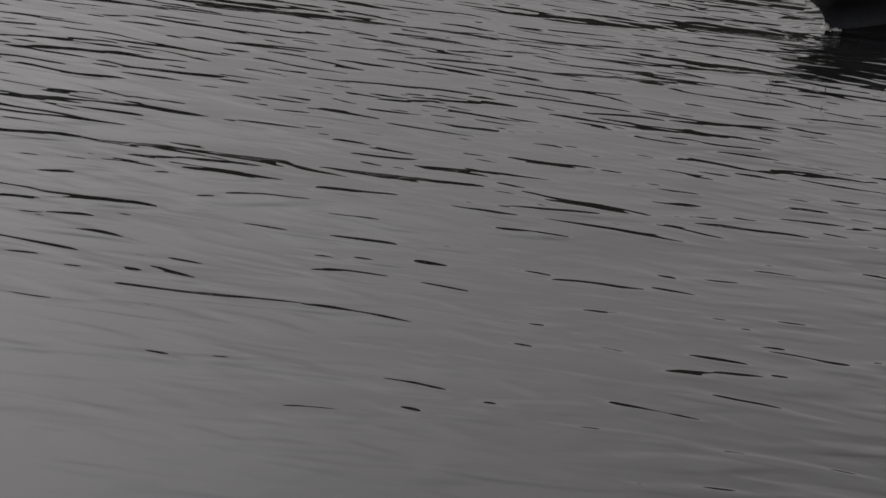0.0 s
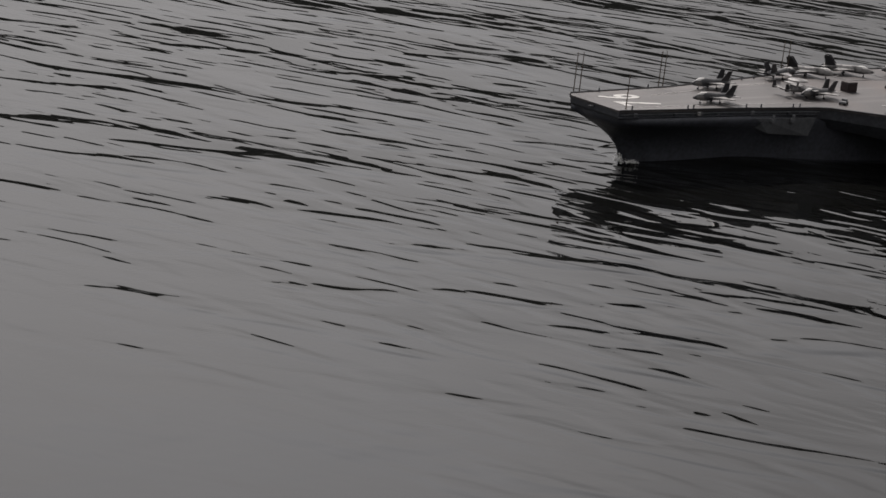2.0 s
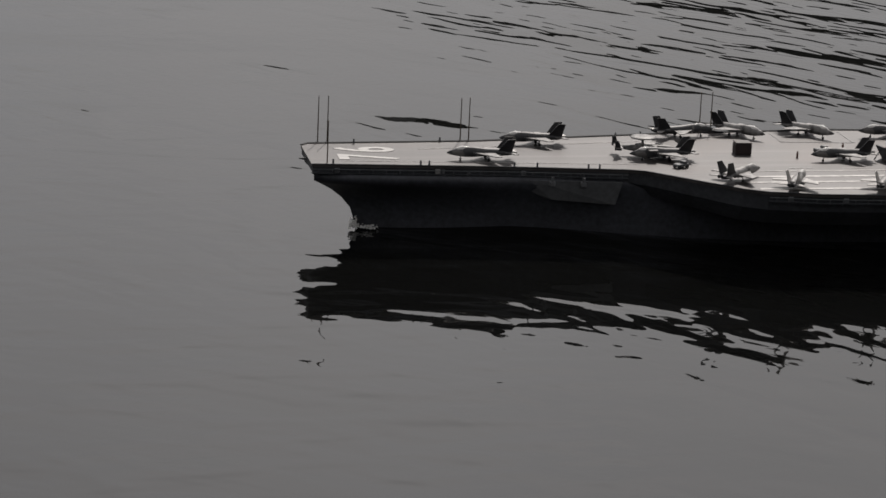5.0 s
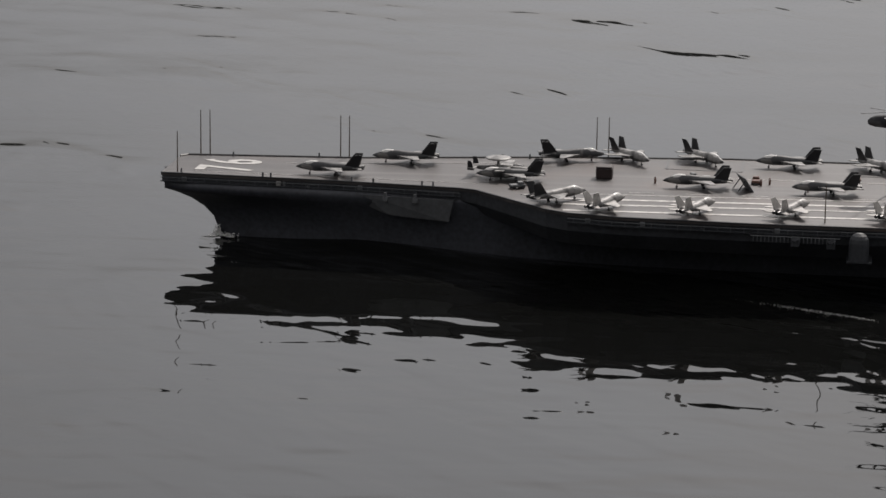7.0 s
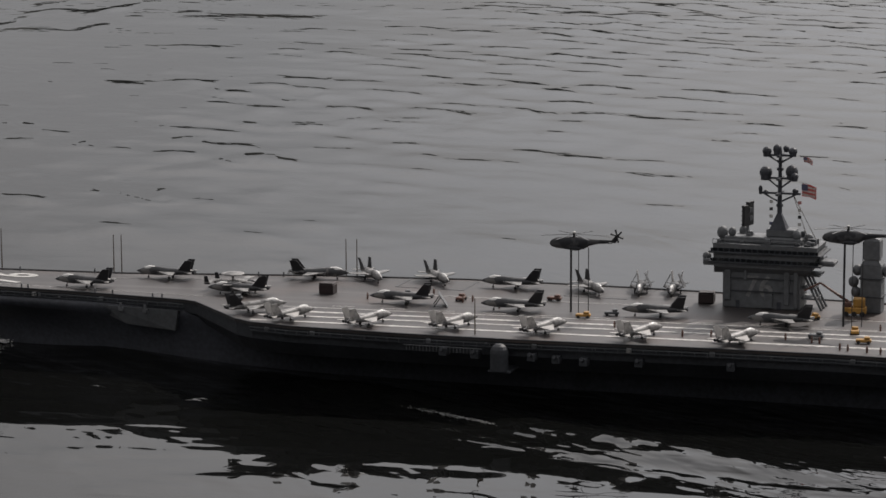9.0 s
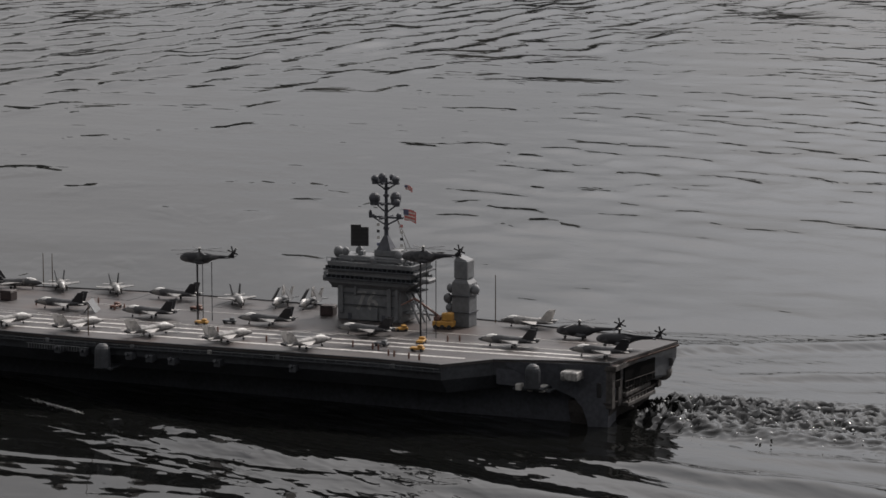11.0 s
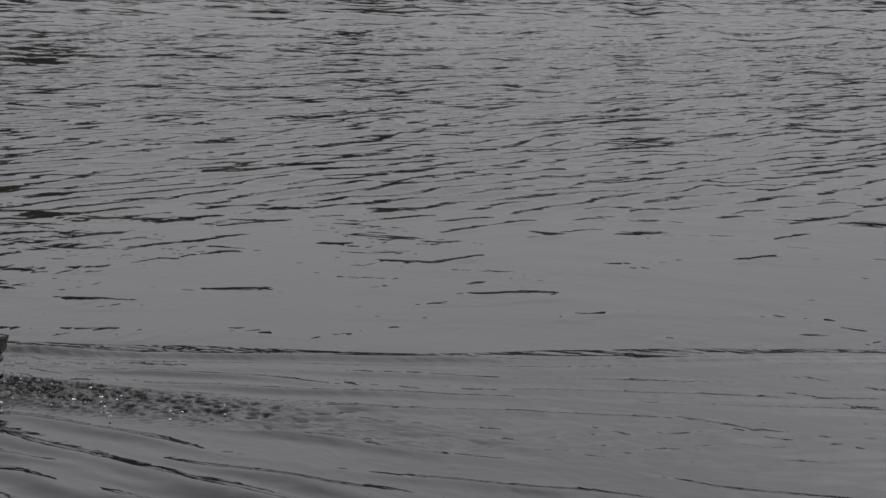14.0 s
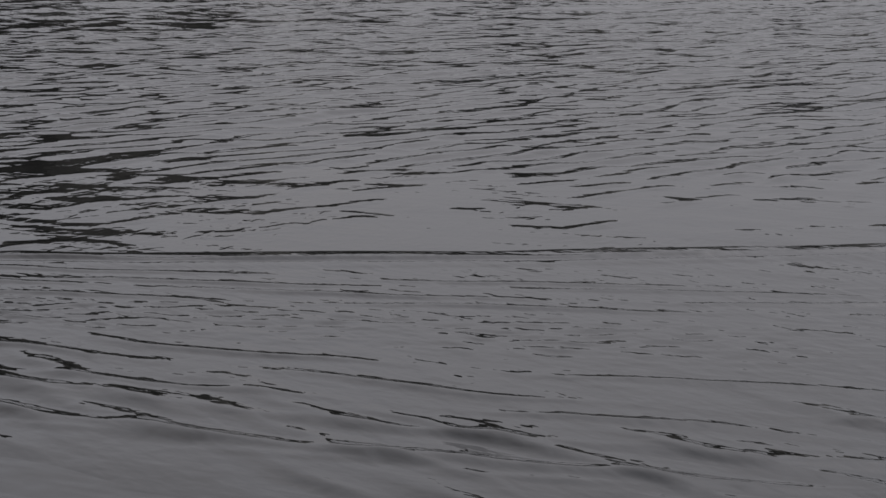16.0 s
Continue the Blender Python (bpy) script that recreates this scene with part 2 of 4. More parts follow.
LEAVES = material("shore_foliage", (0.014, 0.015, 0.012), 0.9, grain=2.0, vary=0.5, stain=0.2)
FOAM_AND_GLINT = material("white_foam_and_glint", (0.80, 0.80, 0.79), 0.10, vary=0.1)
THIN_FOAM = material("thin_grey_foam", (0.45, 0.45, 0.44), 0.5, vary=0.3)


# ---------------------------------------------------------------- mesh helpers
def part(name, bm, mat, parent=None, label="", smooth=False):
    me = bpy.data.meshes.new(name)
    bmesh.ops.recalc_face_normals(bm, faces=bm.faces[:])
    bm.to_mesh(me)
    bm.free()
    me.materials.append(mat)
    if smooth:
        for p in me.polygons:
            p.use_smooth = True
    ob = new(name, me)
    ob.parent = parent
    if label:
        ob["label"] = label
    return ob


def thing(name, label, category, group="", kind=""):
    return tagged(new(name), label, category, group, kind)


def rings(bm, sections, closed=True):
    """Skin a run of equal rings."""
    loops = [[bm.verts.new(p) for p in s] for s in sections]
    count = len(loops[0])
    for a, b in zip(loops, loops[1:]):
        for i in range(count if closed else count - 1):
            j = (i + 1) % count
            bm.faces.new((a[i], a[j], b[j], b[i]))
    if closed:
        bm.faces.new(loops[0][::-1])
        bm.faces.new(loops[-1])
    return bm


def box(bm, x0, x1, y0, y1, z0, z1, bevel=0.0):
    made = bmesh.ops.create_cube(bm, size=1, matrix=Matrix.Translation(((x0 + x1) / 2, (y0 + y1) / 2, (z0 + z1) / 2)) @ Matrix.Diagonal((x1 - x0, y1 - y0, z1 - z0, 1)))
    if bevel:
        edges = list({e for v in made["verts"] for e in v.link_edges})
        bmesh.ops.bevel(bm, geom=edges, offset=bevel, segments=1, affect="EDGES")
    return bm


def rod(bm, a, b, r0, r1=None, sides=8):
    a, b = Vector(a), Vector(b)
    turn = (b - a).to_track_quat("Z", "Y").to_matrix().to_4x4()
    bmesh.ops.create_cone(bm, cap_ends=True, segments=sides, radius1=r0, radius2=r0 if r1 is None else r1, depth=(b - a).length, matrix=Matrix.Translation((a + b) / 2) @ turn)
    return bm


def ball(bm, at, r, sx=1, sy=1, sz=1, u=12, v=8):
    bmesh.ops.create_uvsphere(bm, u_segments=u, v_segments=v, radius=r, matrix=Matrix.Translation(at) @ Matrix.Diagonal((sx, sy, sz, 1)))
    return bm


def plate(bm, corners, thick, way=(0, 0, 1)):
    """A thin slab from its outline."""
    low = [bm.verts.new(Vector(c) - Vector(way) * thick / 2) for c in corners]
    top = [bm.verts.new(Vector(c) + Vector(way) * thick / 2) for c in corners]
    bm.faces.new(low[::-1])
    bm.faces.new(top)
    for i in range(len(low)):
        j = (i + 1) % len(low)
        bm.faces.new((low[i], low[j], top[j], top[i]))
    return bm


def oval(x, ry, rz, y=0.0, z=0.0, count=12, low=1.0):
    ring = []
    for k in range(count):
        a = 2 * math.pi * k / count
        s = math.sin(a)
        ring.append((x, y + ry * math.cos(a), z + rz * s * (low if s < 0 else 1)))
    return ring


# ---------------------------------------------------------------- water and shore
def grid_mesh(name, xs, ys, height, mat):
    """A sheet over a grid, smooth-shaded."""
    gx, gy = np.meshgrid(xs, ys)
    verts = np.stack([gx, gy, height(gx, gy)], -1).reshape(-1, 3)
    idx = np.arange(gx.size).reshape(gx.shape)
    faces = np.stack([idx[:-1, :-1], idx[:-1, 1:], idx[1:, 1:], idx[1:, :-1]], -1).reshape(-1, 4)
    me = bpy.data.meshes.new(name)
    me.vertices.add(len(verts))
    me.vertices.foreach_set("co", verts.ravel())
    me.loops.add(faces.size)
    me.loops.foreach_set("vertex_index", faces.ravel())
    me.polygons.add(len(faces))
    me.polygons.foreach_set("loop_start", np.arange(0, faces.size, 4))
    me.polygons.foreach_set("use_smooth", np.ones(len(faces), bool))
    me.update(calc_edges=True)
    me.materials.append(mat)
    return new(name, me)


def wave_set(seed, count, short, long, way, spread, steep):
    """Waves of one wind: lengths in metres, the way they run, their root-mean-square slope."""
    rng = random.Random(seed)
    rows = []
    for _ in range(count):
        length, turn = math.exp(rng.uniform(math.log(short), math.log(long))), radians(rng.gauss(way, spread))
        k = 2 * math.pi / length
        rows.append((math.cos(turn) * k, math.sin(turn) * k, rng.uniform(0, 6.28), steep * math.sqrt(2 / count) / k))
    return rows


def waves_at(rows, x, y):
    return sum(a * np.sin(kx * x + ky * y + p) for kx, ky, p, a in rows)


def wind_crests(h, wind, size):
    """What of the waves h the wind raises: single crests where it is light, all of them where it is full."""
    level = size * (1.9 - 3.6 * wind)
    return (0.5 * (h - level + np.sqrt((h - level) ** 2 + (0.3 * size) ** 2)) + 7 * h * h * wind) * np.clip(wind / 0.12, 0, 1)


def build_water():
    """One sheet to the far shore: long low swell inshore, wind waves with peaked crests farther out, flat beyond."""
    swell = wave_set(4, 26, 0.7, 2.6, 250, 32, 0.0105)
    chop = wave_set(8, 36, 0.43, 0.92, 15, 14, 0.105)
    near_chop = wave_set(31, 30, 0.34, 0.60, 48, 24, 0.090)
    rollers = wave_set(9, 16, 1.6, 6.0, 20, 16, 0.022)
    far_rollers = wave_set(12, 14, 3.0, 7.0, 20, 22, 0.10)
    gusts = wave_set(15, 7, 6.0, 22.0, 110, 60, 1.0)

    def height(x, y):
        near = np.clip((34 - np.abs(x - 4)) / 8, 0, 1) * np.clip((y + 35) / 6, 0, 1) * np.clip((1 - y) / 2, 0, 1)
        reach = 0.6 * x - 0.85 * y + 0.7 * waves_at(gusts, x, y)
        ends = np.clip((y + 268) / 10, 0, 1) * np.clip((188 - x) / 12, 0, 1) * np.clip((x + 13) / 6, 0, 1)
        far = np.clip((x - 8) / 6, 0, 1) * np.clip((reach - 19.5) / 12, 0, 1)
        c = wind_crests(waves_at(chop, x, y), far, 0.011) + wind_crests(waves_at(near_chop, x, y), np.clip((9.5 - x) / 4, 0, 1) * np.clip((reach - 13.0) / 14.5, 0, 0.80), 0.0064)
        return waves_at(swell, x, y) * near + (c + waves_at(rollers, x, y) * np.clip((reach - 22) / 14, 0, 1.6) + waves_at(far_rollers, x, y) * np.clip((reach - 70) / 60, 0, 1)) * ends

    xs = np.concatenate([[-1500, -400, -120, -50], np.arange(-32, -14, 0.3), np.arange(-14, 0, 0.14), np.arange(0, 46, 0.09), np.arange(46, 80, 0.18), np.arange(80, 190, 0.6), [260, 500, 1500]])
    ys = np.concatenate([[-1500, -600, -400, -300], np.arange(-270, -100, 0.8), np.arange(-100, -60, 0.3), np.arange(-60, -36, 0.16), np.arange(-36, -8, 0.09), np.arange(-8, 1.01, 0.16), [8, 30, 1500]])
    return tagged(grid_mesh("water", xs, ys, height, WATER), "grey rippled lake water mirroring a cloudy sky", "water", kind="structure")


def build_shore():
    """Plain wooded banks that close the lake on all sides; the near one is an added blocker."""
    random.seed(9)
    n = 360
    bm = bmesh.new()
    sections = []
    for k in range(n + 1):
        a = 2 * math.pi * k / n
        x, y = math.cos(a), math.sin(a)
        way = math.degrees(math.atan2(-x, y)) % 360
        rise_to = min(1.0, max(0.0, (way - 221.0) / 8))
        # unseen bank behind the camera, added to hold skylight off the port hull
        if way < 95 or way > 285:
            far, high = 18.0, 6.0
        elif way < 172:
            far, high = 150.0, 15.0
        else:
            higher = min(1.0, max(0.0, (way - 205) / 11))
            far, high = 900.0, 50.0 + 18.0 * higher + 32.0 * rise_to
        high *= 0.82 + 0.22 * noise.noise((x * 9, y * 9, 0.3)) + 0.30 * random.random()
        sections.append([(x * far, y * far, -0.3), (x * far * 1.02, y * far * 1.02, high * 0.5), (x * far * 1.05, y * far * 1.05, high), (x * far * 1.4, y * far * 1.4, high * 0.9)])
    rings(bm, sections, closed=False)
    ob = part("shore", bm, LEAVES)
    return tagged(ob, "dark wooded bank round the lake", "shore", kind="structure")


water = build_water()
build_shore()

# ---------------------------------------------------------------- the model carrier
MOVERS = []
TURNING = []
TOP = 0.27


def lean_y(x):
    return -0.020 * (2.31 - x)


PORT = [(2.31, 0.165), (1.65, 0.18), (1.20, 0.215), (1.14, 0.235), (0.86, 0.505), (0.78, 0.548), (0.60, 0.580), (0.15, 0.588), (-0.25, 0.572), (-0.90, 0.518), (-1.40, 0.485), (-1.69, 0.49), (-1.83, 0.30), (-2.10, 0.205), (-2.275, 0.175)]
STARBOARD = [(-2.345, -0.39), (-1.80, -0.455), (-1.50, -0.50), (-0.70, -0.55), (-0.20, -0.55), (0.27, -0.53), (0.90, -0.43), (1.67, -0.25), (2.29, -0.18), (2.315, -0.15)]
OUTLINE = PORT + STARBOARD


def hull_ring(u, levels):
    """One cross-section of the hull, u = 0 at the stern and 1 at the stem."""
    half_low = 0.245 * (1 - max(0.0, (u - 0.55) / 0.45) ** 2.1) * (0.86 + 0.14 * min(1, u / 0.15))
    half_top = 0.25 - 0.07 * max(0.0, (u - 0.62) / 0.38) ** 1.2 - 0.03 * max(0.0, (u - 0.95) / 0.05) ** 2
    ring = []
    for z in levels:
        g = max(0.0, z / 0.235)
        stem = 2.124 + 0.176 * min(1.0, max(0.0, z) / 0.205) ** 2.0
        stern = -2.15 - 0.04 * g
        x = stern + u * (stem - stern)
        blunt = max(0.0, (u - 0.8) / 0.2)
        half = (half_low + (half_top - half_low) * min(1.0, z / 0.21 if z > 0 else 0) ** (2.2 + 1.8 * blunt)) * (1.0 if z >= 0 else 0.9)
        ring.append((x, half + 0.002, z))
    port = [(x, y + lean_y(x), z) for x, y, z in ring]
    star = [(x, -y + lean_y(x), z) for x, y, z in ring[::-1]]
    return port + star


def deck_strip(bm, points, width, z=TOP + 0.0006):
    """A painted line on the deck."""
    for (xa, ya), (xb, yb) in zip(points, points[1:]):
        d = Vector((xb - xa, yb - ya, 0)).normalized()
        s = Vector((-d.y, d.x, 0)) * width / 2
        a, b = Vector((xa, ya, z)), Vector((xb, yb, z))
        plate(bm, [a + s, a - s, b - s, b + s], 0.001)
    return bm


def lettering(text, size, m, parent, mat, name):
    curve = bpy.data.curves.new(name, "FONT")
    curve.body, curve.size, curve.extrude, curve.align_x, curve.align_y = text, size, 0.0006, "CENTER", "CENTER"
    curve.offset = size * 0.014
    holder = bpy.data.objects.new(name, curve)
    me = bpy.data.meshes.new_from_object(holder)
    bpy.data.objects.remove(holder)
    me.materials.append(mat)
    me.transform(m)
    ob = new(name, me)
    ob.parent = parent
    return ob


def build_island(ship):
    """Superstructure on the starboard side, with bridge, mast and radars."""
    y0, y1 = -0.42, -0.275
    bm = bmesh.new()
    box(bm, -1.14, -0.84, y0, y1, TOP, 0.44, 0.004)
    box(bm, -1.10, -0.80, y0 + 0.015, y1 - 0.02, 0.40, 0.43, 0.003)
    island = part("island", bm, ISLAND, ship, "grey painted island superstructure")
    bm = bmesh.new()
    rings(bm, [[(-1.16, y0, 0.408), (-0.82, y0, 0.408), (-0.82, y1, 0.408), (-1.16, y1, 0.408)], [(-1.19, y0 - 0.012, 0.430), (-0.81, y0 - 0.012, 0.430), (-0.81, y1 + 0.022, 0.430), (-1.19, y1 + 0.022, 0.430)], [(-1.21, y0 - 0.012, 0.520), (-0.805, y0 - 0.012, 0.520), (-0.805, y1 + 0.022, 0.520), (-1.21, y1 + 0.022, 0.520)]])
    part("bridge", bm, ISLAND, island)
    for z in (0.458, 0.497):
        bm = bmesh.new()
        box(bm, -1.213, -0.797, y0 - 0.015, y1 + 0.025, z - 0.0062, z + 0.0062)
        part("window_band", bm, GLASS, island, "black band of bridge windows")
        bm = bmesh.new()
        box(bm, -1.225, -0.79, y0 - 0.022, y1 + 0.034, z - 0.0135, z - 0.0066, 0.001)
        part("walkway", bm, EDGE, island)
    for x in np.arange(-1.20, -0.80, 0.022):
        for z in (0.458, 0.497):
            part("window_post", box(bmesh.new(), x - 0.0016, x + 0.0016, y1 + 0.024, y1 + 0.0265, z - 0.0062, z + 0.0062), EDGE, island)
    part("roof_house", box(bmesh.new(), -1.14, -0.84, y0 + 0.02, y1 - 0.01, 0.520, 0.545, 0.004), ISLAND, island)
    part("roof_house", box(bmesh.new(), -1.11, -1.00, y0 + 0.04, y1 - 0.03, 0.545, 0.575, 0.004), ISLAND, island)
    for x, y, z, r in ((-0.83, -0.31, 0.555, 0.022), (-0.87, -0.30, 0.560, 0.016), (-1.12, -0.30, 0.556, 0.018), (-1.16, -0.34, 0.540, 0.018), (-0.90, -0.37, 0.555, 0.018)):
        part("radome", ball(bmesh.new(), (x, y, z), r, 1, 1, 1.15), ISLAND, island, smooth=True)
    bm = box(bmesh.new(), -0.80, -0.755, -0.36, -0.30, 0.425, 0.450, 0.004)
    ball(bm, (-0.765, -0.33, 0.455), 0.018)
    part("side_platform", bm, ISLAND, island)
    bm = box(bmesh.new(), -1.27, -1.20, -0.36, -0.28, 0.445, 0.465, 0.006)
    part("side_platform", bm, ISLAND, island)
    for k, (x, z) in enumerate(((-1.17, 0.40), (-1.15, 0.35), (-1.16, 0.31))):
        part("stair_landing", box(bmesh.new(), x - 0.04, x + 0.02, -0.40, -0.30, z, z + 0.006), ISLAND, island)
    rng = random.Random(12)
    for k in range(26):
        x, y = rng.uniform(-1.19, -0.82), rng.uniform(-0.41, -0.265)
        w, h = rng.uniform(0.006, 0.018), rng.uniform(0.006, 0.024)
        z = 0.545 if (-1.14 < x < -0.84 and -0.40 < y < -0.285) else 0.520
        if -1.13 < x < -0.98 and -0.39 < y < -0.29:
            continue
        part("roof_fitting", box(bmesh.new(), x - w, x + w, y - w, y + w, z - 0.001, z + h, 0.002), ISLAND if k % 3 else EDGE, island)
    for k in range(20):
        x = -1.215 + 0.0215 * k
        part("rail_post", rod(bmesh.new(), (x, -0.2445, 0.519), (x, -0.2445, 0.538), 0.0012, sides=5), ISLAND, island)
    part("rail", rod(bmesh.new(), (-1.215, -0.2445, 0.538), (-0.806, -0.2445, 0.538), 0.0014, sides=5), ISLAND, island)
    for x, w, z0, z1 in ((-0.86, 0.012, 0.30, 0.42), (-1.02, 0.016, 0.275, 0.33), (-1.09, 0.010, 0.29, 0.43), (-1.125, 0.008, 0.28, 0.43), (-0.93, 0.006, 0.38, 0.43)):
        part("wall_duct", box(bmesh.new(), x - w, x + w, y1 - 0.001, y1 + 0.010, z0, z1, 0.002), ISLAND, island)
    for z in (0.335, 0.385):
        part("wall_ledge", box(bmesh.new(), -1.13, -0.85, y1 - 0.001, y1 + 0.007, z, z + 0.004), EDGE, island)
    # sloping braces and clutter abaft the island
    for dy in (0.0, 0.05, 0.1):
        part("brace", rod(bmesh.new(), (-1.14, -0.30 - dy, 0.43), (-1.22, -0.30 - dy, TOP), 0.005, sides=6), ISLAND, island)
    # radar panel on its post
    part("radar_post", rod(bmesh.new(), (-0.925, -0.322, 0.54), (-0.925, -0.322, 0.59), 0.006), ISLAND, island)
    bm = box(bmesh.new(), -0.038, 0.038, -0.006, 0.006, -0.042, 0.040, 0.002)
    box(bm, -0.006, 0.038, -0.006, 0.006, 0.039, 0.050, 0.001)
    for k in range(5):
        box(bm, -0.036, 0.036, 0.0062, 0.009, -0.036 + 0.017 * k, -0.033 + 0.017 * k)
    radar = part("radar_panel", bm, DARK, island, "black square radar panel that turns")
    for x, z in ((0.012, 0.018), (0.012, -0.014)):
        part("horn", box(bmesh.new(), x - 0.011, x + 0.011, -0.0085, -0.0062, z - 0.009, z + 0.009), ISLAND, radar)
    TURNING.append((radar, (-0.925, -0.322, 0.625)))
    # mast with yards
    mx, my = -1.045, -0.335
    bm = rod(bmesh.new(), (mx, my, 0.545), (mx, my, 0.88), 0.011, 0.006)
    rings(bm, [[(mx - 0.035, my - 0.03, 0.57), (mx + 0.035, my - 0.03, 0.57), (mx + 0.035, my + 0.03, 0.57), (mx - 0.035, my + 0.03, 0.57)], [(mx - 0.008, my - 0.008, 0.635), (mx + 0.008, my - 0.008, 0.635), (mx + 0.008, my + 0.008, 0.635), (mx - 0.008, my + 0.008, 0.635)]])
    part("mast", bm, HULL, island, "dark tripod mast")
    for z, half, low in ((0.858, 0.060, 0.03), (0.770, 0.062, 0.04), (0.712, 0.080, 0.035)):
        bm = box(bmesh.new(), mx - half, mx + half, my - 0.006, my + 0.006, z - 0.004, z + 0.004)
        box(bm, mx - 0.006, mx + 0.006, my - half * 0.7, my + half * 0.7, z - 0.004, z + 0.004)
        for sgn in (1, -1):
            rod(bm, (mx, my, z - low), (mx + sgn * half * 0.85, my, z), 0.0035, sides=6)
        part("yard", bm, HULL, island)
    for dx, dy, z, r, tall in ((0.052, 0.0, 0.872, 0.018, 1.0), (-0.050, 0.01, 0.876, 0.017, 0.9), (0.008, 0.02, 0.884, 0.017, 1.1), (-0.018, -0.02, 0.882, 0.012, 1.0), (0.055, 0.0, 0.790, 0.025, 1.0), (-0.045, 0.0, 0.796, 0.024, 1.1), (-0.060, 0.02, 0.780, 0.015, 1.0), (0.075, 0.0, 0.724, 0.008, 2.0), (0.05, 0.02, 0.718, 0.010, 0.8), (-0.06, 0.0, 0.722, 0.012, 0.9)):
        bm = ball(bmesh.new(), (mx + dx, my + dy, z), r, 1, 1, tall, 10, 7)
        rod(bm, (mx + dx, my + dy, z - r * tall * 1.15), (mx + dx, my + dy, z - r * tall * 0.4), r * 0.75, r * 0.85, 10)
        part("mast_radar", bm, HULL, island)
    for z in (0.66, 0.80, 0.83):
        part("mast_collar", rod(bmesh.new(), (mx, my, z), (mx, my, z + 0.010), 0.013, sides=10), HULL, island)
    for xe in (-1.16, -1.19):
        part("stay", rod(bmesh.new(), (mx - 0.05, my, 0.712), (xe, my + 0.02, 0.545), 0.0012, sides=5), WIRE, island)
    # flags
    for x, z, w, h in ((-1.135, 0.845, 0.034, 0.020), (-1.130, 0.728, 0.056, 0.048)):
        bm = bmesh.new()
        sections = [[(x - w * k / 6, my + 0.004 * math.sin(k * 1.5), z - h / 2 - 0.012 * (k / 6) ** 2), (x - w * k / 6, my + 0.004 * math.sin(k * 1.5), z + h / 2 - 0.012 * (k / 6) ** 2)] for k in range(7)]
        rings(bm, sections, closed=False)
        bmesh.ops.solidify(bm, geom=bm.faces[:], thickness=0.0006)
        flag = part("flag", bm, RED, island, "small red, white and blue cloth flag")
        for k in range(3):
            zz = z - h / 2 + h * (2 * k + 1.2) / 6.5
            part("stripe", plate(bmesh.new(), [(x - w * 0.05, my + 0.006, zz - h / 14), (x - w * 0.95, my + 0.006, zz - h / 14 - 0.009), (x - w * 0.95, my + 0.006, zz + h / 14 - 0.009), (x - w * 0.05, my + 0.006, zz + h / 14)], 0.001, (0, 1, 0)), WHITE, flag)
        part("canton", plate(bmesh.new(), [(x, my + 0.0075, z), (x - w * 0.42, my + 0.0075, z - 0.001), (x - w * 0.42, my + 0.0075, z + h * 0.46), (x, my + 0.0075, z + h * 0.49)], 0.001, (0, 1, 0)), BLUE, flag)
    for k in range(4):
        for side, mats in ((0.035, (WHITE, DARK, WHITE, BLUE)), (-0.075, (RED, WHITE, DARK, WHITE))):
            z = 0.675 - 0.028 * k
            part("signal_flag", plate(bmesh.new(), [(mx + side, my + 0.02, z), (mx + side - 0.013, my + 0.02, z), (mx + side - 0.013, my + 0.02, z + 0.012), (mx + side, my + 0.02, z + 0.012)], 0.0008, (0, 1, 0)), mats[k], island)
    lettering("76", 0.115, Matrix.Translation((-0.98, y1 + 0.0011, 0.352)) @ Euler((math.pi / 2, 0, math.pi)).to_matrix().to_4x4(), island, ISLAND_NUMBER, "number")
    for x, z in ((-0.90, 0.300), (-1.06, 0.300)):
        part("door", box(bmesh.new(), x - 0.008, x + 0.008, y1, y1 + 0.002, TOP, z), HULL, island)
    return island


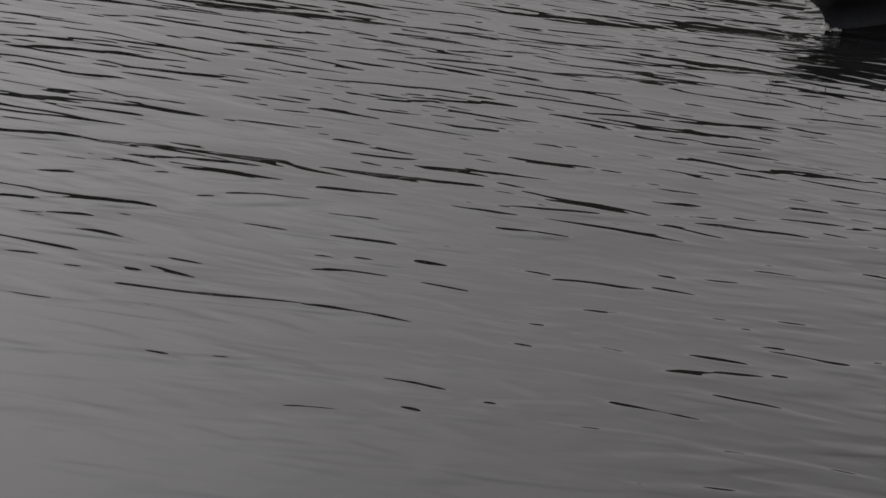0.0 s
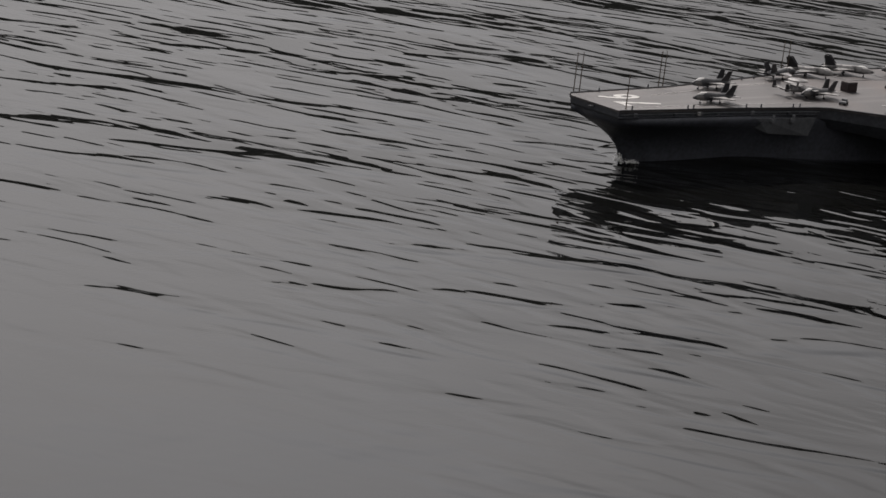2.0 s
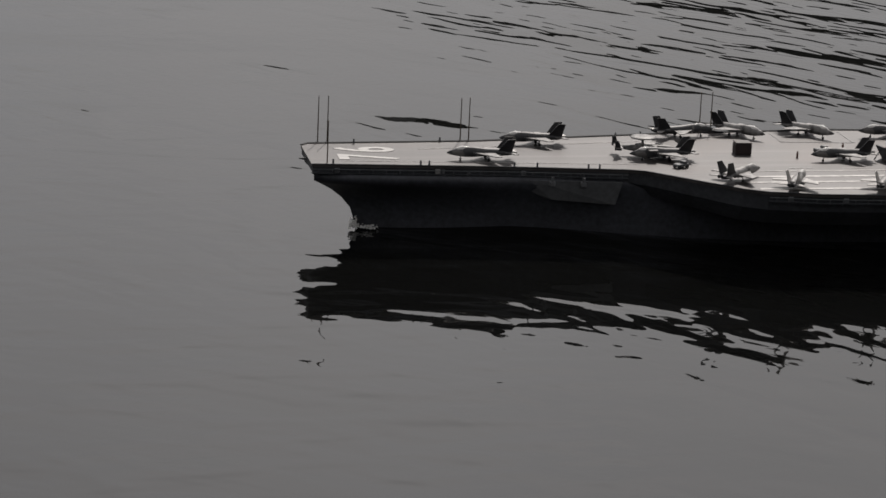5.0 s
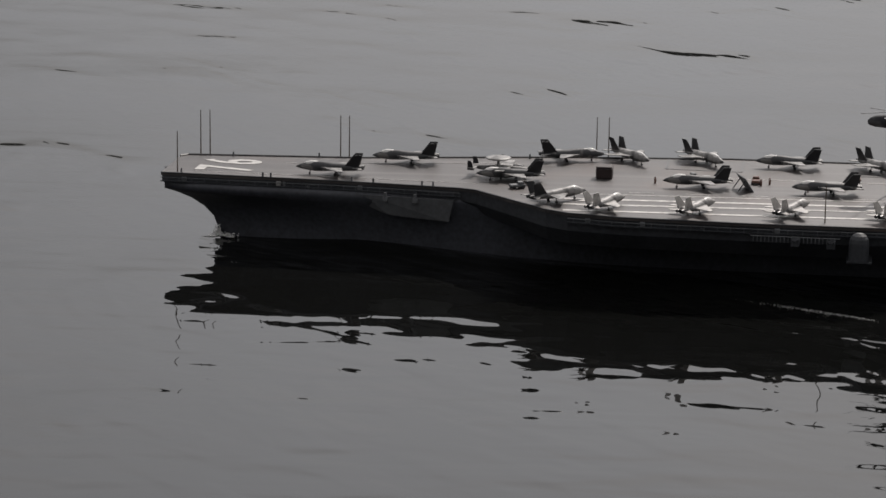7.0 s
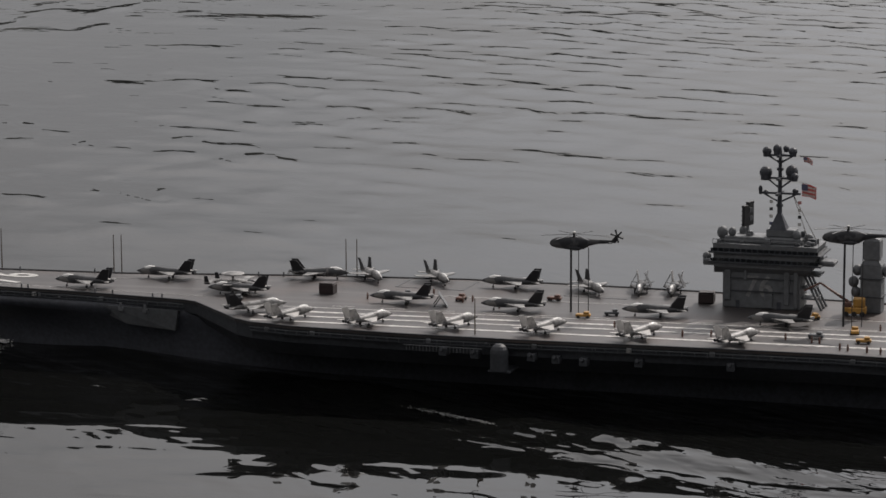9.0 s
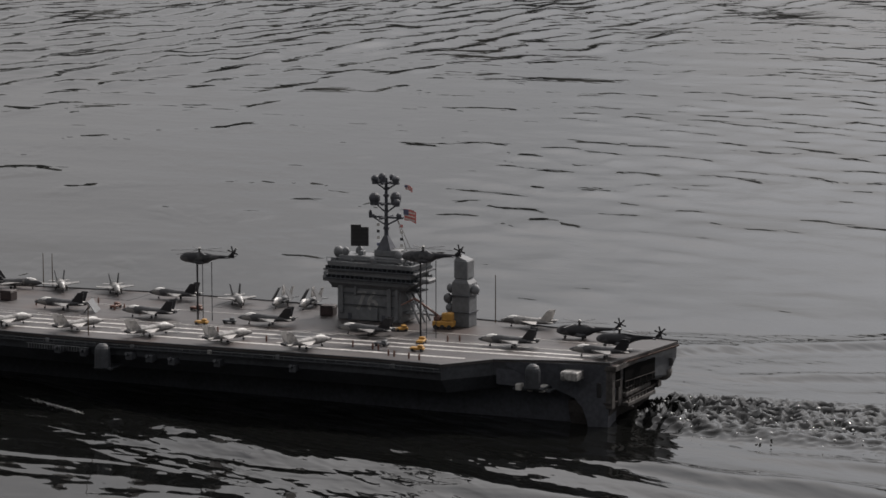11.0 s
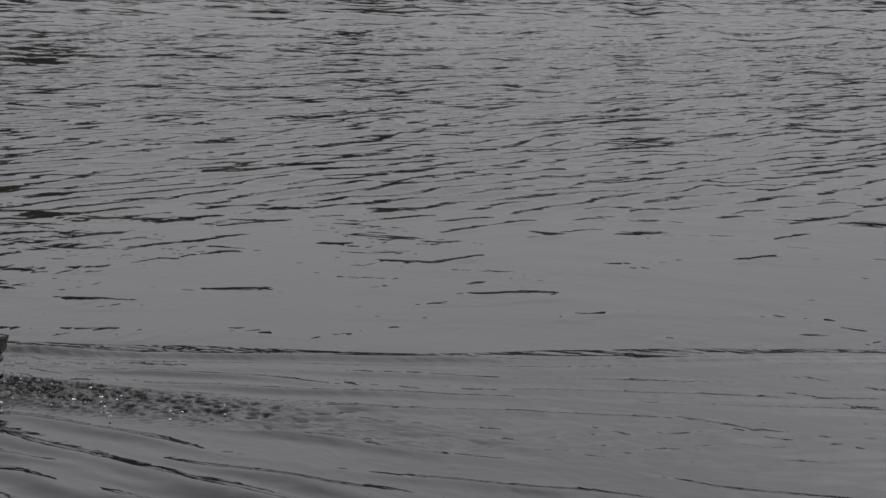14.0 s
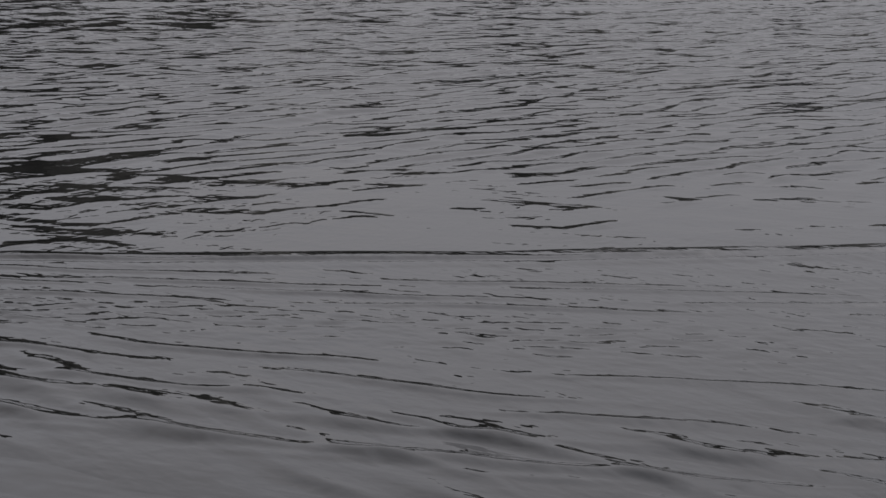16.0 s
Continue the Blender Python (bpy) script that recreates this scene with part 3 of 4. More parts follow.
def build_carrier():
    ship = thing("model_aircraft_carrier", "grey radio-controlled model aircraft carrier under way on a lake", "model ship")
    levels = [-0.12, -0.05, 0.0, 0.04, 0.08, 0.12, 0.155, 0.185, 0.21, 0.235]
    bm = rings(bmesh.new(), [hull_ring(u, levels) for u in [0, 0.02, 0.06, 0.15, 0.3, 0.45, 0.55, 0.65, 0.72, 0.79, 0.85, 0.90, 0.93, 0.955, 0.975, 0.99, 1.0]])
    part("hull", bm, HULL, ship, "dark grey painted hull", smooth=True)
    bm = plate(bmesh.new(), [(x, y, TOP - 0.005) for x, y in OUTLINE], 0.010)
    deck = part("flight_deck", bm, DECK, ship, "weathered light grey flight deck")
    # gallery: the band under the deck edge, and its sloping underside
    band = [(x * 0.9985, y * 0.988) for x, y in OUTLINE]
    low = [(x * 0.996, math.copysign(max(abs(y) - 0.012 - 0.068 * min(1.0, max(0.0, (1.45 - x) / 0.5)), min(abs(y) * 0.95, 0.10)), y)) for x, y in OUTLINE]
    deep = [0.040 + 0.085 * min(1.0, max(0.0, (1.45 - x) / 0.5)) for x, y in OUTLINE]
    bm = rings(bmesh.new(), [[(x, y, TOP - 0.010) for x, y in band], [(x, y * 0.985, TOP - 0.014 - d * 0.40) for (x, y), d in zip(band, deep)], [(x, y, TOP - d) for (x, y), d in zip(low, deep)]])
    part("gallery", bm, EDGE, ship, "grey gallery band below the deck edge")
    # kerb line along the edge
    for a, b in zip(PORT[:-1], PORT[1:]):
        part("edge_strip", rod(bmesh.new(), (a[0], a[1] + 0.001, TOP + 0.001), (b[0], b[1] + 0.001, TOP + 0.001), 0.0022, sides=5), EDGE, ship)
    for a, b in zip(STARBOARD[:-1], STARBOARD[1:]):
        part("edge_strip", rod(bmesh.new(), (a[0], a[1], TOP + 0.002), (b[0], b[1], TOP + 0.002), 0.0035, sides=5), DARK, ship)
    # catwalks hung outside the port edge
    for (xa, ya), (xb, yb) in ((PORT[0], PORT[1]), (PORT[1], PORT[2]), (PORT[5], PORT[6]), (PORT[6], PORT[7]), (PORT[7], PORT[8]), (PORT[8], PORT[9]), (PORT[9], PORT[10]), (PORT[10], PORT[11])):
        part("catwalk", plate(bmesh.new(), [(xa, ya - 0.006, 0.240), (xa, ya + 0.010, 0.240), (xb, yb + 0.010, 0.240), (xb, yb - 0.006, 0.240)], 0.003), EDGE, ship)
        part("catwalk_rail", rod(bmesh.new(), (xa, ya + 0.010, 0.2545), (xb, yb + 0.010, 0.2545), 0.0012, sides=5), ISLAND, ship)
        count = max(2, int(abs(xa - xb) / 0.045))
        for k in range(count):
            f = (k + 0.5) / count
            x, y = xa + (xb - xa) * f, ya + (yb - ya) * f + 0.010
            part("catwalk_post", rod(bmesh.new(), (x, y, 0.239), (x, y, 0.255), 0.0011, sides=4), ISLAND, ship)
        for k in range(max(1, count // 4)):
            f = (k * 4 + 2 + (k % 2)) / (count + 1)
            x, y = xa + (xb - xa) * f, ya + (yb - ya) * f
            part("edge_locker", box(bmesh.new(), x - 0.009, x + 0.009, y - 0.002, y + 0.007, 0.241, 0.258 - 0.004 * (k % 2), 0.0015), (ISLAND, EDGE, JET)[k % 3], ship)
    # painted lines
    for pts, w in (([(0.78, 0.22), (-2.22, -0.02)], 0.008), ([(0.82, 0.31), (-2.2, 0.07)], 0.022), ([(0.82, 0.40), (-2.15, 0.15)], 0.018), ([(0.80, 0.50), (-1.72, 0.33)], 0.022), ([(1.15, 0.12), (2.2, 0.11)], 0.003), ([(1.05, -0.28), (1.9, -0.1)], 0.003), ([(0.3, -0.16), (-0.5, -0.20)], 0.005), ([(-1.2, -0.14), (-2.2, -0.2)], 0.005)):
        part("deck_line", deck_strip(bmesh.new(), pts, w), LINE, deck)
    for k in range(14):
        x = 0.6 - 0.2 * k
        part("deck_line", deck_strip(bmesh.new(), [(x, 0.16 - 0.022 * k * 0.6), (x - 0.09, 0.153 - 0.022 * k * 0.6)], 0.005), LINE, deck)
    # starboard lift outlines
    for x0, x1, y0, y1 in ((0.22, 0.50, -0.50, -0.30), (-0.20, -0.45, -0.53, -0.31)):
        part("lift_outline", deck_strip(bmesh.new(), [(x0, y0), (x0, y1), (x1, y1), (x1, y0)], 0.010), DARK, deck)
    lettering("7", 0.30, Matrix.Translation((2.085, 0.045, TOP + 0.001)) @ Matrix.Rotation(-math.pi / 2, 4, "Z") @ Matrix.Diagonal((0.62, 1.0, 1, 1)), deck, WHITE, "number")
    lettering("6", 0.30, Matrix.Translation((2.085, -0.085, TOP + 0.001)) @ Matrix.Rotation(-math.pi / 2, 4, "Z") @ Matrix.Diagonal((0.62, 1.0, 1, 1)), deck, WHITE, "number")
    # sponson under the port bow
    bm = rings(bmesh.new(), [[(1.66, 0.165, 0.225), (1.50, 0.150, 0.155), (1.50, 0.08, 0.150), (1.66, 0.08, 0.225)], [(1.55, 0.205, 0.228), (1.46, 0.190, 0.155), (1.46, 0.08, 0.150), (1.55, 0.08, 0.225)], [(1.22, 0.230, 0.228), (1.24, 0.215, 0.145), (1.24, 0.08, 0.140), (1.22, 0.08, 0.225)]])
    part("sponson", bm, ISLAND, ship)
    for x, y, z in ((1.76, 0.17, 0.225), (1.47, 0.215, 0.222), (1.36, 0.225, 0.222), (1.85, 0.166, 0.235)):
        bm = box(bmesh.new(), x - 0.010, x + 0.010, y - 0.02, y + 0.012, z - 0.012, z + 0.006, 0.003)
        rod(bm, (x, y + 0.006, z), (x, y + 0.006, z + 0.022), 0.006, sides=8)
        part("edge_fitting", bm, ISLAND, ship)
    for x, y in ((2.235, 0.158), (1.93, 0.168), (1.90, 0.170), (1.60, 0.178), (1.52, 0.186), (1.30, 0.2), (1.34, 0.2), (2.12, -0.19), (1.80, -0.235), (1.12, -0.36), (1.02, -0.385)):
        part("stanchion", rod(bmesh.new(), (x, y, TOP - 0.002), (x, y, TOP + 0.018), 0.004, 0.003, 8), ISLAND, ship)
    # domed gun mounts on the port edge
    for x, y, z, r in ((-0.215, 0.600, 0.196, 0.034), (-2.00, 0.300, 0.208, 0.030)):
        bm = rod(bmesh.new(), (x, y, z - 0.035), (x, y, z + 0.030), r, r, 16)
        ball(bm, (x, y, z + 0.030), r, 1, 1, 1, 16, 8)
        part("gun_dome", bm, EDGE, ship, "pale round-topped dome", smooth=False)
        part("gun_platform", box(bmesh.new(), x - 0.045, x + 0.04, y - 0.10, y + 0.012, z - 0.045, z - 0.034, 0.003), EDGE, ship)
    for x, y, z in ((-0.12, 0.60, 0.21), (-0.33, 0.585, 0.21), (-0.42, 0.575, 0.205), (-0.52, 0.565, 0.20), (-0.72, 0.545, 0.205), (-1.05, 0.515, 0.205), (0.0, 0.605, 0.215)):
        bm = box(bmesh.new(), x - 0.016, x + 0.014, y - 0.05, y + 0.006, z - 0.014, z + 0.016, 0.003)
        rod(bm, (x, y + 0.004, z + 0.01), (x, y + 0.02, z + 0.016), 0.007)
        part("edge_fitting", bm, EDGE, ship)
    for k in range(22):
        x = 0.14 - 0.013 * k
        part("rail_post", rod(bmesh.new(), (x, 0.607, 0.215), (x, 0.607, 0.235), 0.0014, sides=5), ISLAND, ship)
    part("rail", rod(bmesh.new(), (0.15, 0.608, 0.235), (-0.15, 0.604, 0.235), 0.0016, sides=5), ISLAND, ship)
    # port quarter platform and boxes
    part("quarter_platform", box(bmesh.new(), -2.06, -1.90, 0.20, 0.275, 0.150, 0.160, 0.003), EDGE, ship)
    bm = box(bmesh.new(), -2.175, -2.105, 0.20, 0.275, 0.205, 0.240, 0.003)
    part("missile_box", bm, JET, ship, "white boxy launcher")
    for k in range(4):
        part("launcher_cell", box(bmesh.new(), -2.17 + 0.017 * k, -2.158 + 0.017 * k, 0.272, 0.278, 0.210, 0.236), JET, ship)
    for x in (-2.03, -1.98, -1.93):
        part("edge_fitting", box(bmesh.new(), x - 0.012, x + 0.012, 0.24, 0.285, 0.152, 0.178, 0.003), WHITE, ship)
    # open stern gallery; black wall and plates paint in its shade
    for y, w in ((0.160, 0.016), (0.085, 0.022), (-0.035, 0.008), (-0.195, 0.014), (-0.345, 0.020)):
        part("stern_pillar", box(bmesh.new(), -2.285, -2.225, y - w, y + w, 0.085, TOP - 0.012, 0.002), STERN_FRAME, ship)
    part("stern_beam", box(bmesh.new(), -2.300, -2.20, -0.365, 0.178, 0.236, TOP - 0.011, 0.003), STERN_FRAME, ship)
    part("stern_wall", box(bmesh.new(), -2.19, -2.18, -0.34, 0.16, 0.04, TOP - 0.02), RECESS_SHADE, ship, "back wall of the stern gallery painted black for shade")
    for y0, y1, z0, z1 in ((0.150, 0.095, 0.165, 0.235), (0.062, -0.19, 0.150, 0.236)):
        face = [(-2.2725 - 0.124 * (0.175 - y), y) for y in (y0, y1)]
        part("stern_opening_shade", plate(bmesh.new(), [(face[0][0], y0, z0), (face[1][0], y1, z0), (face[1][0], y1, z1), (face[0][0], y0, z1)], 0.010, (1, 0, 0)), RECESS_SHADE, ship, "black plate painting the shade of a stern gallery opening")
        for k in range(5):
            f = (k + 0.5) / 5
            x, y = face[0][0] + (face[1][0] - face[0][0]) * f - 0.006, y0 + (y1 - y0) * f
            part("rail_post", rod(bmesh.new(), (x, y, z0), (x, y, z0 + 0.028), 0.0018, sides=5), STERN, ship)
        part("rail", rod(bmesh.new(), (face[0][0] - 0.006, y0, z0 + 0.028), (face[1][0] - 0.006, y1, z0 + 0.028), 0.0018, sides=5), STERN, ship)
    part("rust_strip", rod(bmesh.new(), (-2.281, 0.17, TOP - 0.014), (-2.351, -0.38, TOP - 0.014), 0.0045, sides=6), RUST, ship, "rusty brown rounded edge below the deck")
    part("stern_panel", box(bmesh.new(), -2.318, -2.24, -0.365, -0.215, 0.135, 0.250, 0.004), STERN_FRAME, ship)
    for z, out_by, y0, y1 in ((0.165, 0.0, -0.20, 0.06), (0.125, 0.018, -0.20, 0.07), (0.088, 0.030, -0.22, 0.08)):
        part("stern_platform", box(bmesh.new(), -2.285 - out_by, -2.18, y0, y1, z - 0.006, z + 0.010, 0.002), STERN_FRAME, ship)
        for k in range(9):
            y = y0 + 0.01 + (y1 - y0 - 0.02) * k / 8
            part("rail_post", rod(bmesh.new(), (-2.282 - out_by, y, z + 0.009), (-2.282 - out_by, y, z + 0.028), 0.0016, sides=5), STERN, ship)
        part("rail", rod(bmesh.new(), (-2.282 - out_by, y0, z + 0.028), (-2.282 - out_by, y1, z + 0.028), 0.0018, sides=5), STERN, ship)
    bm = rings(bmesh.new(), [[(-2.285, 0.178, 0.11), (-2.285, -0.36, 0.11), (-2.10, -0.36, 0.11), (-2.10, 0.178, 0.11)], [(-2.27, 0.17, 0.06), (-2.25, -0.35, 0.06), (-2.10, -0.35, 0.06), (-2.10, 0.17, 0.06)], [(-2.215, 0.12, -0.06), (-2.20, -0.32, -0.06), (-2.10, -0.32, -0.06), (-2.10, 0.12, -0.06)]])
    part("stern_skirt", bm, STERN, ship)
    part("boat_bay", ball(bmesh.new(), (-2.310, -0.325, 0.152), 0.038, 0.8, 1.4, 0.9), STERN_FRAME, ship, "rounded grey-brown bulge at the stern corner", smooth=True)
    part("stern_light", rod(bmesh.new(), (-2.335, -0.33, 0.18), (-2.335, -0.33, 0.212), 0.012), DARK, ship)
    # dark boxes that paint in the shade of recesses along the port quarter
    for x0, x1, z0, z1 in ((-2.09, -2.03, 0.165, 0.225), (-2.20, -2.185, 0.15, 0.20), (-2.24, -2.222, 0.13, 0.19)):
        y = 0.203 if x0 > -2.12 else 0.182
        part("side_recess_shade", box(bmesh.new(), x0, x1, y - 0.02, y + 0.003, z0, z1, 0.003), DARK, ship)
    quarter = [(-1.84, 0.172), (-2.06, 0.152), (-2.13, 0.125), (-2.165, 0.085), (-2.185, 0.030), (-2.190, -0.060), (-2.262, -0.060), (-2.280, 0.262), (-2.10, 0.262), (-1.84, 0.262)]
    part("quarter_wall", plate(bmesh.new(), [(x, 0.156 - 0.145 * max(0.0, -2.10 - x) + 0.35 * max(0.0, x + 2.10), z) for x, z in quarter], 0.086, (0, 1, 0)), HULL, ship, "grey quarter panel arched above the waterline")
    # small plain nub that sticks out at the stem
    part("stem_nub", rod(bmesh.new(), (2.300, lean_y(2.3), 0.252), (2.338, lean_y(2.3), 0.256), 0.008, 0.002, 8), ISLAND, ship, "small pointed grey nub on the stem")
    # whip aerials
    for x, y, top in ((2.254, 0.14, 0.42), (2.249, -0.206, 0.439), (2.214, -0.209, 0.440), (1.722, -0.255, 0.430), (1.690, -0.262, 0.430), (0.775, -0.462, 0.425), (0.730, -0.468, 0.425), (-0.097, 0.52, 0.405), (-1.49, -0.475, 0.473)):
        part("whip_aerial", rod(bmesh.new(), (x, y, TOP - 0.004), (x, y, top), 0.0026, 0.0016, 6), WIRE, ship)
    build_island(ship)
    # after tower
    bm = box(bmesh.new(), -1.445, -1.365, -0.385, -0.305, TOP, 0.455, 0.003)
    rings(bm, [[(-1.445, -0.385, 0.455), (-1.365, -0.385, 0.455), (-1.365, -0.305, 0.455), (-1.445, -0.305, 0.455)], [(-1.43, -0.37, 0.475), (-1.38, -0.37, 0.475), (-1.38, -0.31, 0.475), (-1.43, -0.31, 0.475)]])
    box(bm, -1.437, -1.375, -0.375, -0.305, 0.475, 0.550, 0.003)
    rings(bm, [[(-1.437, -0.375, 0.549), (-1.375, -0.375, 0.549), (-1.375, -0.305, 0.549), (-1.437, -0.305, 0.549)], [(-1.434, -0.370, 0.553), (-1.385, -0.370, 0.570), (-1.385, -0.310, 0.570), (-1.434, -0.310, 0.553)]])
    tower = part("after_tower", bm, ISLAND, ship, "grey square radar tower")
    for x, z in ((-1.35, 0.43), (-1.335, 0.385), (-1.46, 0.43), (-1.345, 0.345)):
        part("radome", ball(bmesh.new(), (x, -0.335, z), 0.020, 1, 1, 1.1), ISLAND, tower, smooth=True)
    for z in (0.33, 0.40):
        part("tower_ledge", box(bmesh.new(), -1.45, -1.36, -0.39, -0.300, z, z + 0.005), EDGE, tower)
    return ship


ship = build_carrier()


def build_jet(name, label, fin_mat, body_mat, wings="swept", scale=1.0, wing_mat=None):
    """A twin-engined jet at 1:72, nose towards +x, wheels on z = 0."""
    jet = thing(name, label, "model jet", "jets parked on the deck")
    s = scale
    # a paler wing material puts sunlight on the wings into the colour
    wing_mat = wing_mat or body_mat
    z0 = 0.030
    bm = rings(bmesh.new(), [oval(x * s, ry * 1.08 * s, rz * 1.62 * s, 0, (z0 + dz) * s) for x, ry, rz, dz in [
        (0.130, 0.001, 0.001, -0.002), (0.118, 0.005, 0.0045, -0.001), (0.095, 0.009, 0.0085, 0.0), (0.06, 0.012, 0.012, 0.001),
        (0.03, 0.014, 0.012, 0.001), (-0.01, 0.019, 0.010, 0.0), (-0.06, 0.019, 0.009, 0.0), (-0.10, 0.016, 0.008, 0.0), (-0.118, 0.010, 0.006, 0.0)]])
    part("fuselage", bm, body_mat, jet, smooth=True)
    bm = rings(bmesh.new(), [oval(x * s, ry * s, rz * s, 0, (z0 + 0.011) * s, 8) for x, ry, rz in [(0.100, 0.001, 0.001), (0.091, 0.0065, 0.007), (0.072, 0.0090, 0.0125), (0.048, 0.0075, 0.010), (0.026, 0.002, 0.003)]])
    part("canopy", bm, CANOPY, jet, "glossy canopy painted white for its highlight", smooth=True)
    for side in (1, -1):
        if wings == "swept":
            bm = plate(bmesh.new(), [(0.035 * s, 0.014 * side * s, z0 * s), (-0.035 * s, 0.088 * side * s, (z0 - 0.001) * s), (-0.058 * s, 0.088 * side * s, (z0 - 0.001) * s), (-0.045 * s, 0.014 * side * s, z0 * s)], 0.0028 * s)
            part("wing", bm, wing_mat, jet)
        else:
            bm = plate(bmesh.new(), [(0.030 * s, 0.014 * side * s, z0 * s), (0.0, 0.045 * side * s, z0 * s), (-0.045 * s, 0.045 * side * s, z0 * s), (-0.045 * s, 0.014 * side * s, z0 * s)], 0.0028 * s)
            part("wing", bm, wing_mat, jet)
            bm = plate(bmesh.new(), [(0.010 * s, 0.045 * side * s, z0 * s), (-0.010 * s, 0.016 * side * s, (z0 + 0.056) * s), (-0.044 * s, 0.016 * side * s, (z0 + 0.056) * s), (-0.050 * s, 0.045 * side * s, z0 * s)], 0.0025 * s, (0, 1, 0))
            part("folded_wing_tip", bm, body_mat, jet)
        bm = plate(bmesh.new(), [(-0.082 * s, 0.014 * side * s, z0 * s), (-0.115 * s, 0.050 * side * s, z0 * s), (-0.130 * s, 0.050 * side * s, z0 * s), (-0.118 * s, 0.012 * side * s, z0 * s)], 0.0024 * s)
        part("tailplane", bm, wing_mat, jet)
        bm = plate(bmesh.new(), [(-0.056 * s, 0.015 * side * s, (z0 + 0.006) * s), (-0.094 * s, 0.024 * side * s, (z0 + 0.052) * s), (-0.123 * s, 0.024 * side * s, (z0 + 0.052) * s), (-0.112 * s, 0.015 * side * s, (z0 + 0.004) * s)], 0.0028 * s, (0, 1, 0))
        part("tail_fin", bm, fin_mat, jet)
        bm = box(bmesh.new(), -0.05 * s, 0.03 * s, (0.016 if side > 0 else -0.027) * s, (0.027 if side > 0 else -0.016) * s, (z0 - 0.011) * s, (z0 + 0.002) * s, 0.002 * s)
        part("air_intake", bm, body_mat, jet)
        bm = rod(bmesh.new(), (-0.110 * s, 0.009 * side * s, z0 * s), (-0.130 * s, 0.009 * side * s, z0 * s), 0.0075 * s, 0.006 * s, 10)
        part("exhaust", bm, FIN, jet, "black exhaust nozzle")
        bm = rod(bmesh.new(), (-0.022 * s, 0.022 * side * s, 0.022 * s), (-0.022 * s, 0.026 * side * s, 0.005 * s), 0.0018 * s, sides=6)
        rod(bm, (-0.022 * s, 0.024 * side * s, 0.0055 * s), (-0.022 * s, 0.029 * side * s, 0.0055 * s), 0.0055 * s, sides=10)
        part("main_wheel", bm, DARK, jet)
    bm = rod(bmesh.new(), (0.075 * s, 0, 0.022 * s), (0.078 * s, 0, 0.004 * s), 0.0018 * s, sides=6)
    rod(bm, (0.078 * s, -0.003 * s, 0.004 * s), (0.078 * s, 0.003 * s, 0.004 * s), 0.004 * s, sides=10)
    part("nose_wheel", bm, DARK, jet)
    return jet


def aboard(ob, x, y, turn=0.0, z=TOP):
    """Note where a thing stands on the model, to be carried along."""
    MOVERS.append((ob, pose(x, y, z, 0, 0, turn)))
    return ob


dark_fin_jet = build_jet("jet", "grey model jet with black twin tail fins on the deck", FIN, JET_DARK, scale=0.96, wing_mat=JET)
pale_jet = build_jet("jet", "pale grey model jet with pale fins at the deck edge", JET_PALE, JET, scale=0.92, wing_mat=JET_PALE)
folded_jet = build_jet("jet", "grey model jet with wings folded up over its back", JET, JET_DARK, wings="folded", scale=0.92)
DARK_FIN = [(1.70, 0.07, 3), (1.465, -0.205, 6), (1.04, 0.04, 10), (0.86, -0.375, 192), (0.365, 0.02, 10), (0.05, -0.41, 6), (-0.095, 0.04, 10), (-0.64, -0.01, 12), (-1.13, 0.03, 10), (-1.77, 0.02, 12), (-2.19, 0.07, 12)]
PALE = [(0.655, 0.455, 242), (0.340, 0.460, 242), (0.015, 0.420, 242), (-0.33, 0.41, 242), (-0.69, 0.395, 242), (-1.05, 0.39, 242), (-1.66, -0.43, 10)]
FOLDED = [(-0.47, -0.45, 100), (-0.60, -0.47, 96)]
BLACK_FIN = [(0.640, -0.405, 128), (0.365, -0.43, 128), (-0.285, -0.40, 128), (0.835, 0.36, 222)]
black_fin_jet = build_jet("jet", "pale grey model jet with tall black twin fins", FIN, JET, scale=0.96)
for model, spots in ((black_fin_jet, BLACK_FIN), (dark_fin_jet, DARK_FIN), (pale_jet, PALE), (folded_jet, FOLDED)):
    for k, (x, y, turn) in enumerate(spots):
        aboard(model if k == 0 else copy_thing(model, Matrix()), x, y, turn)


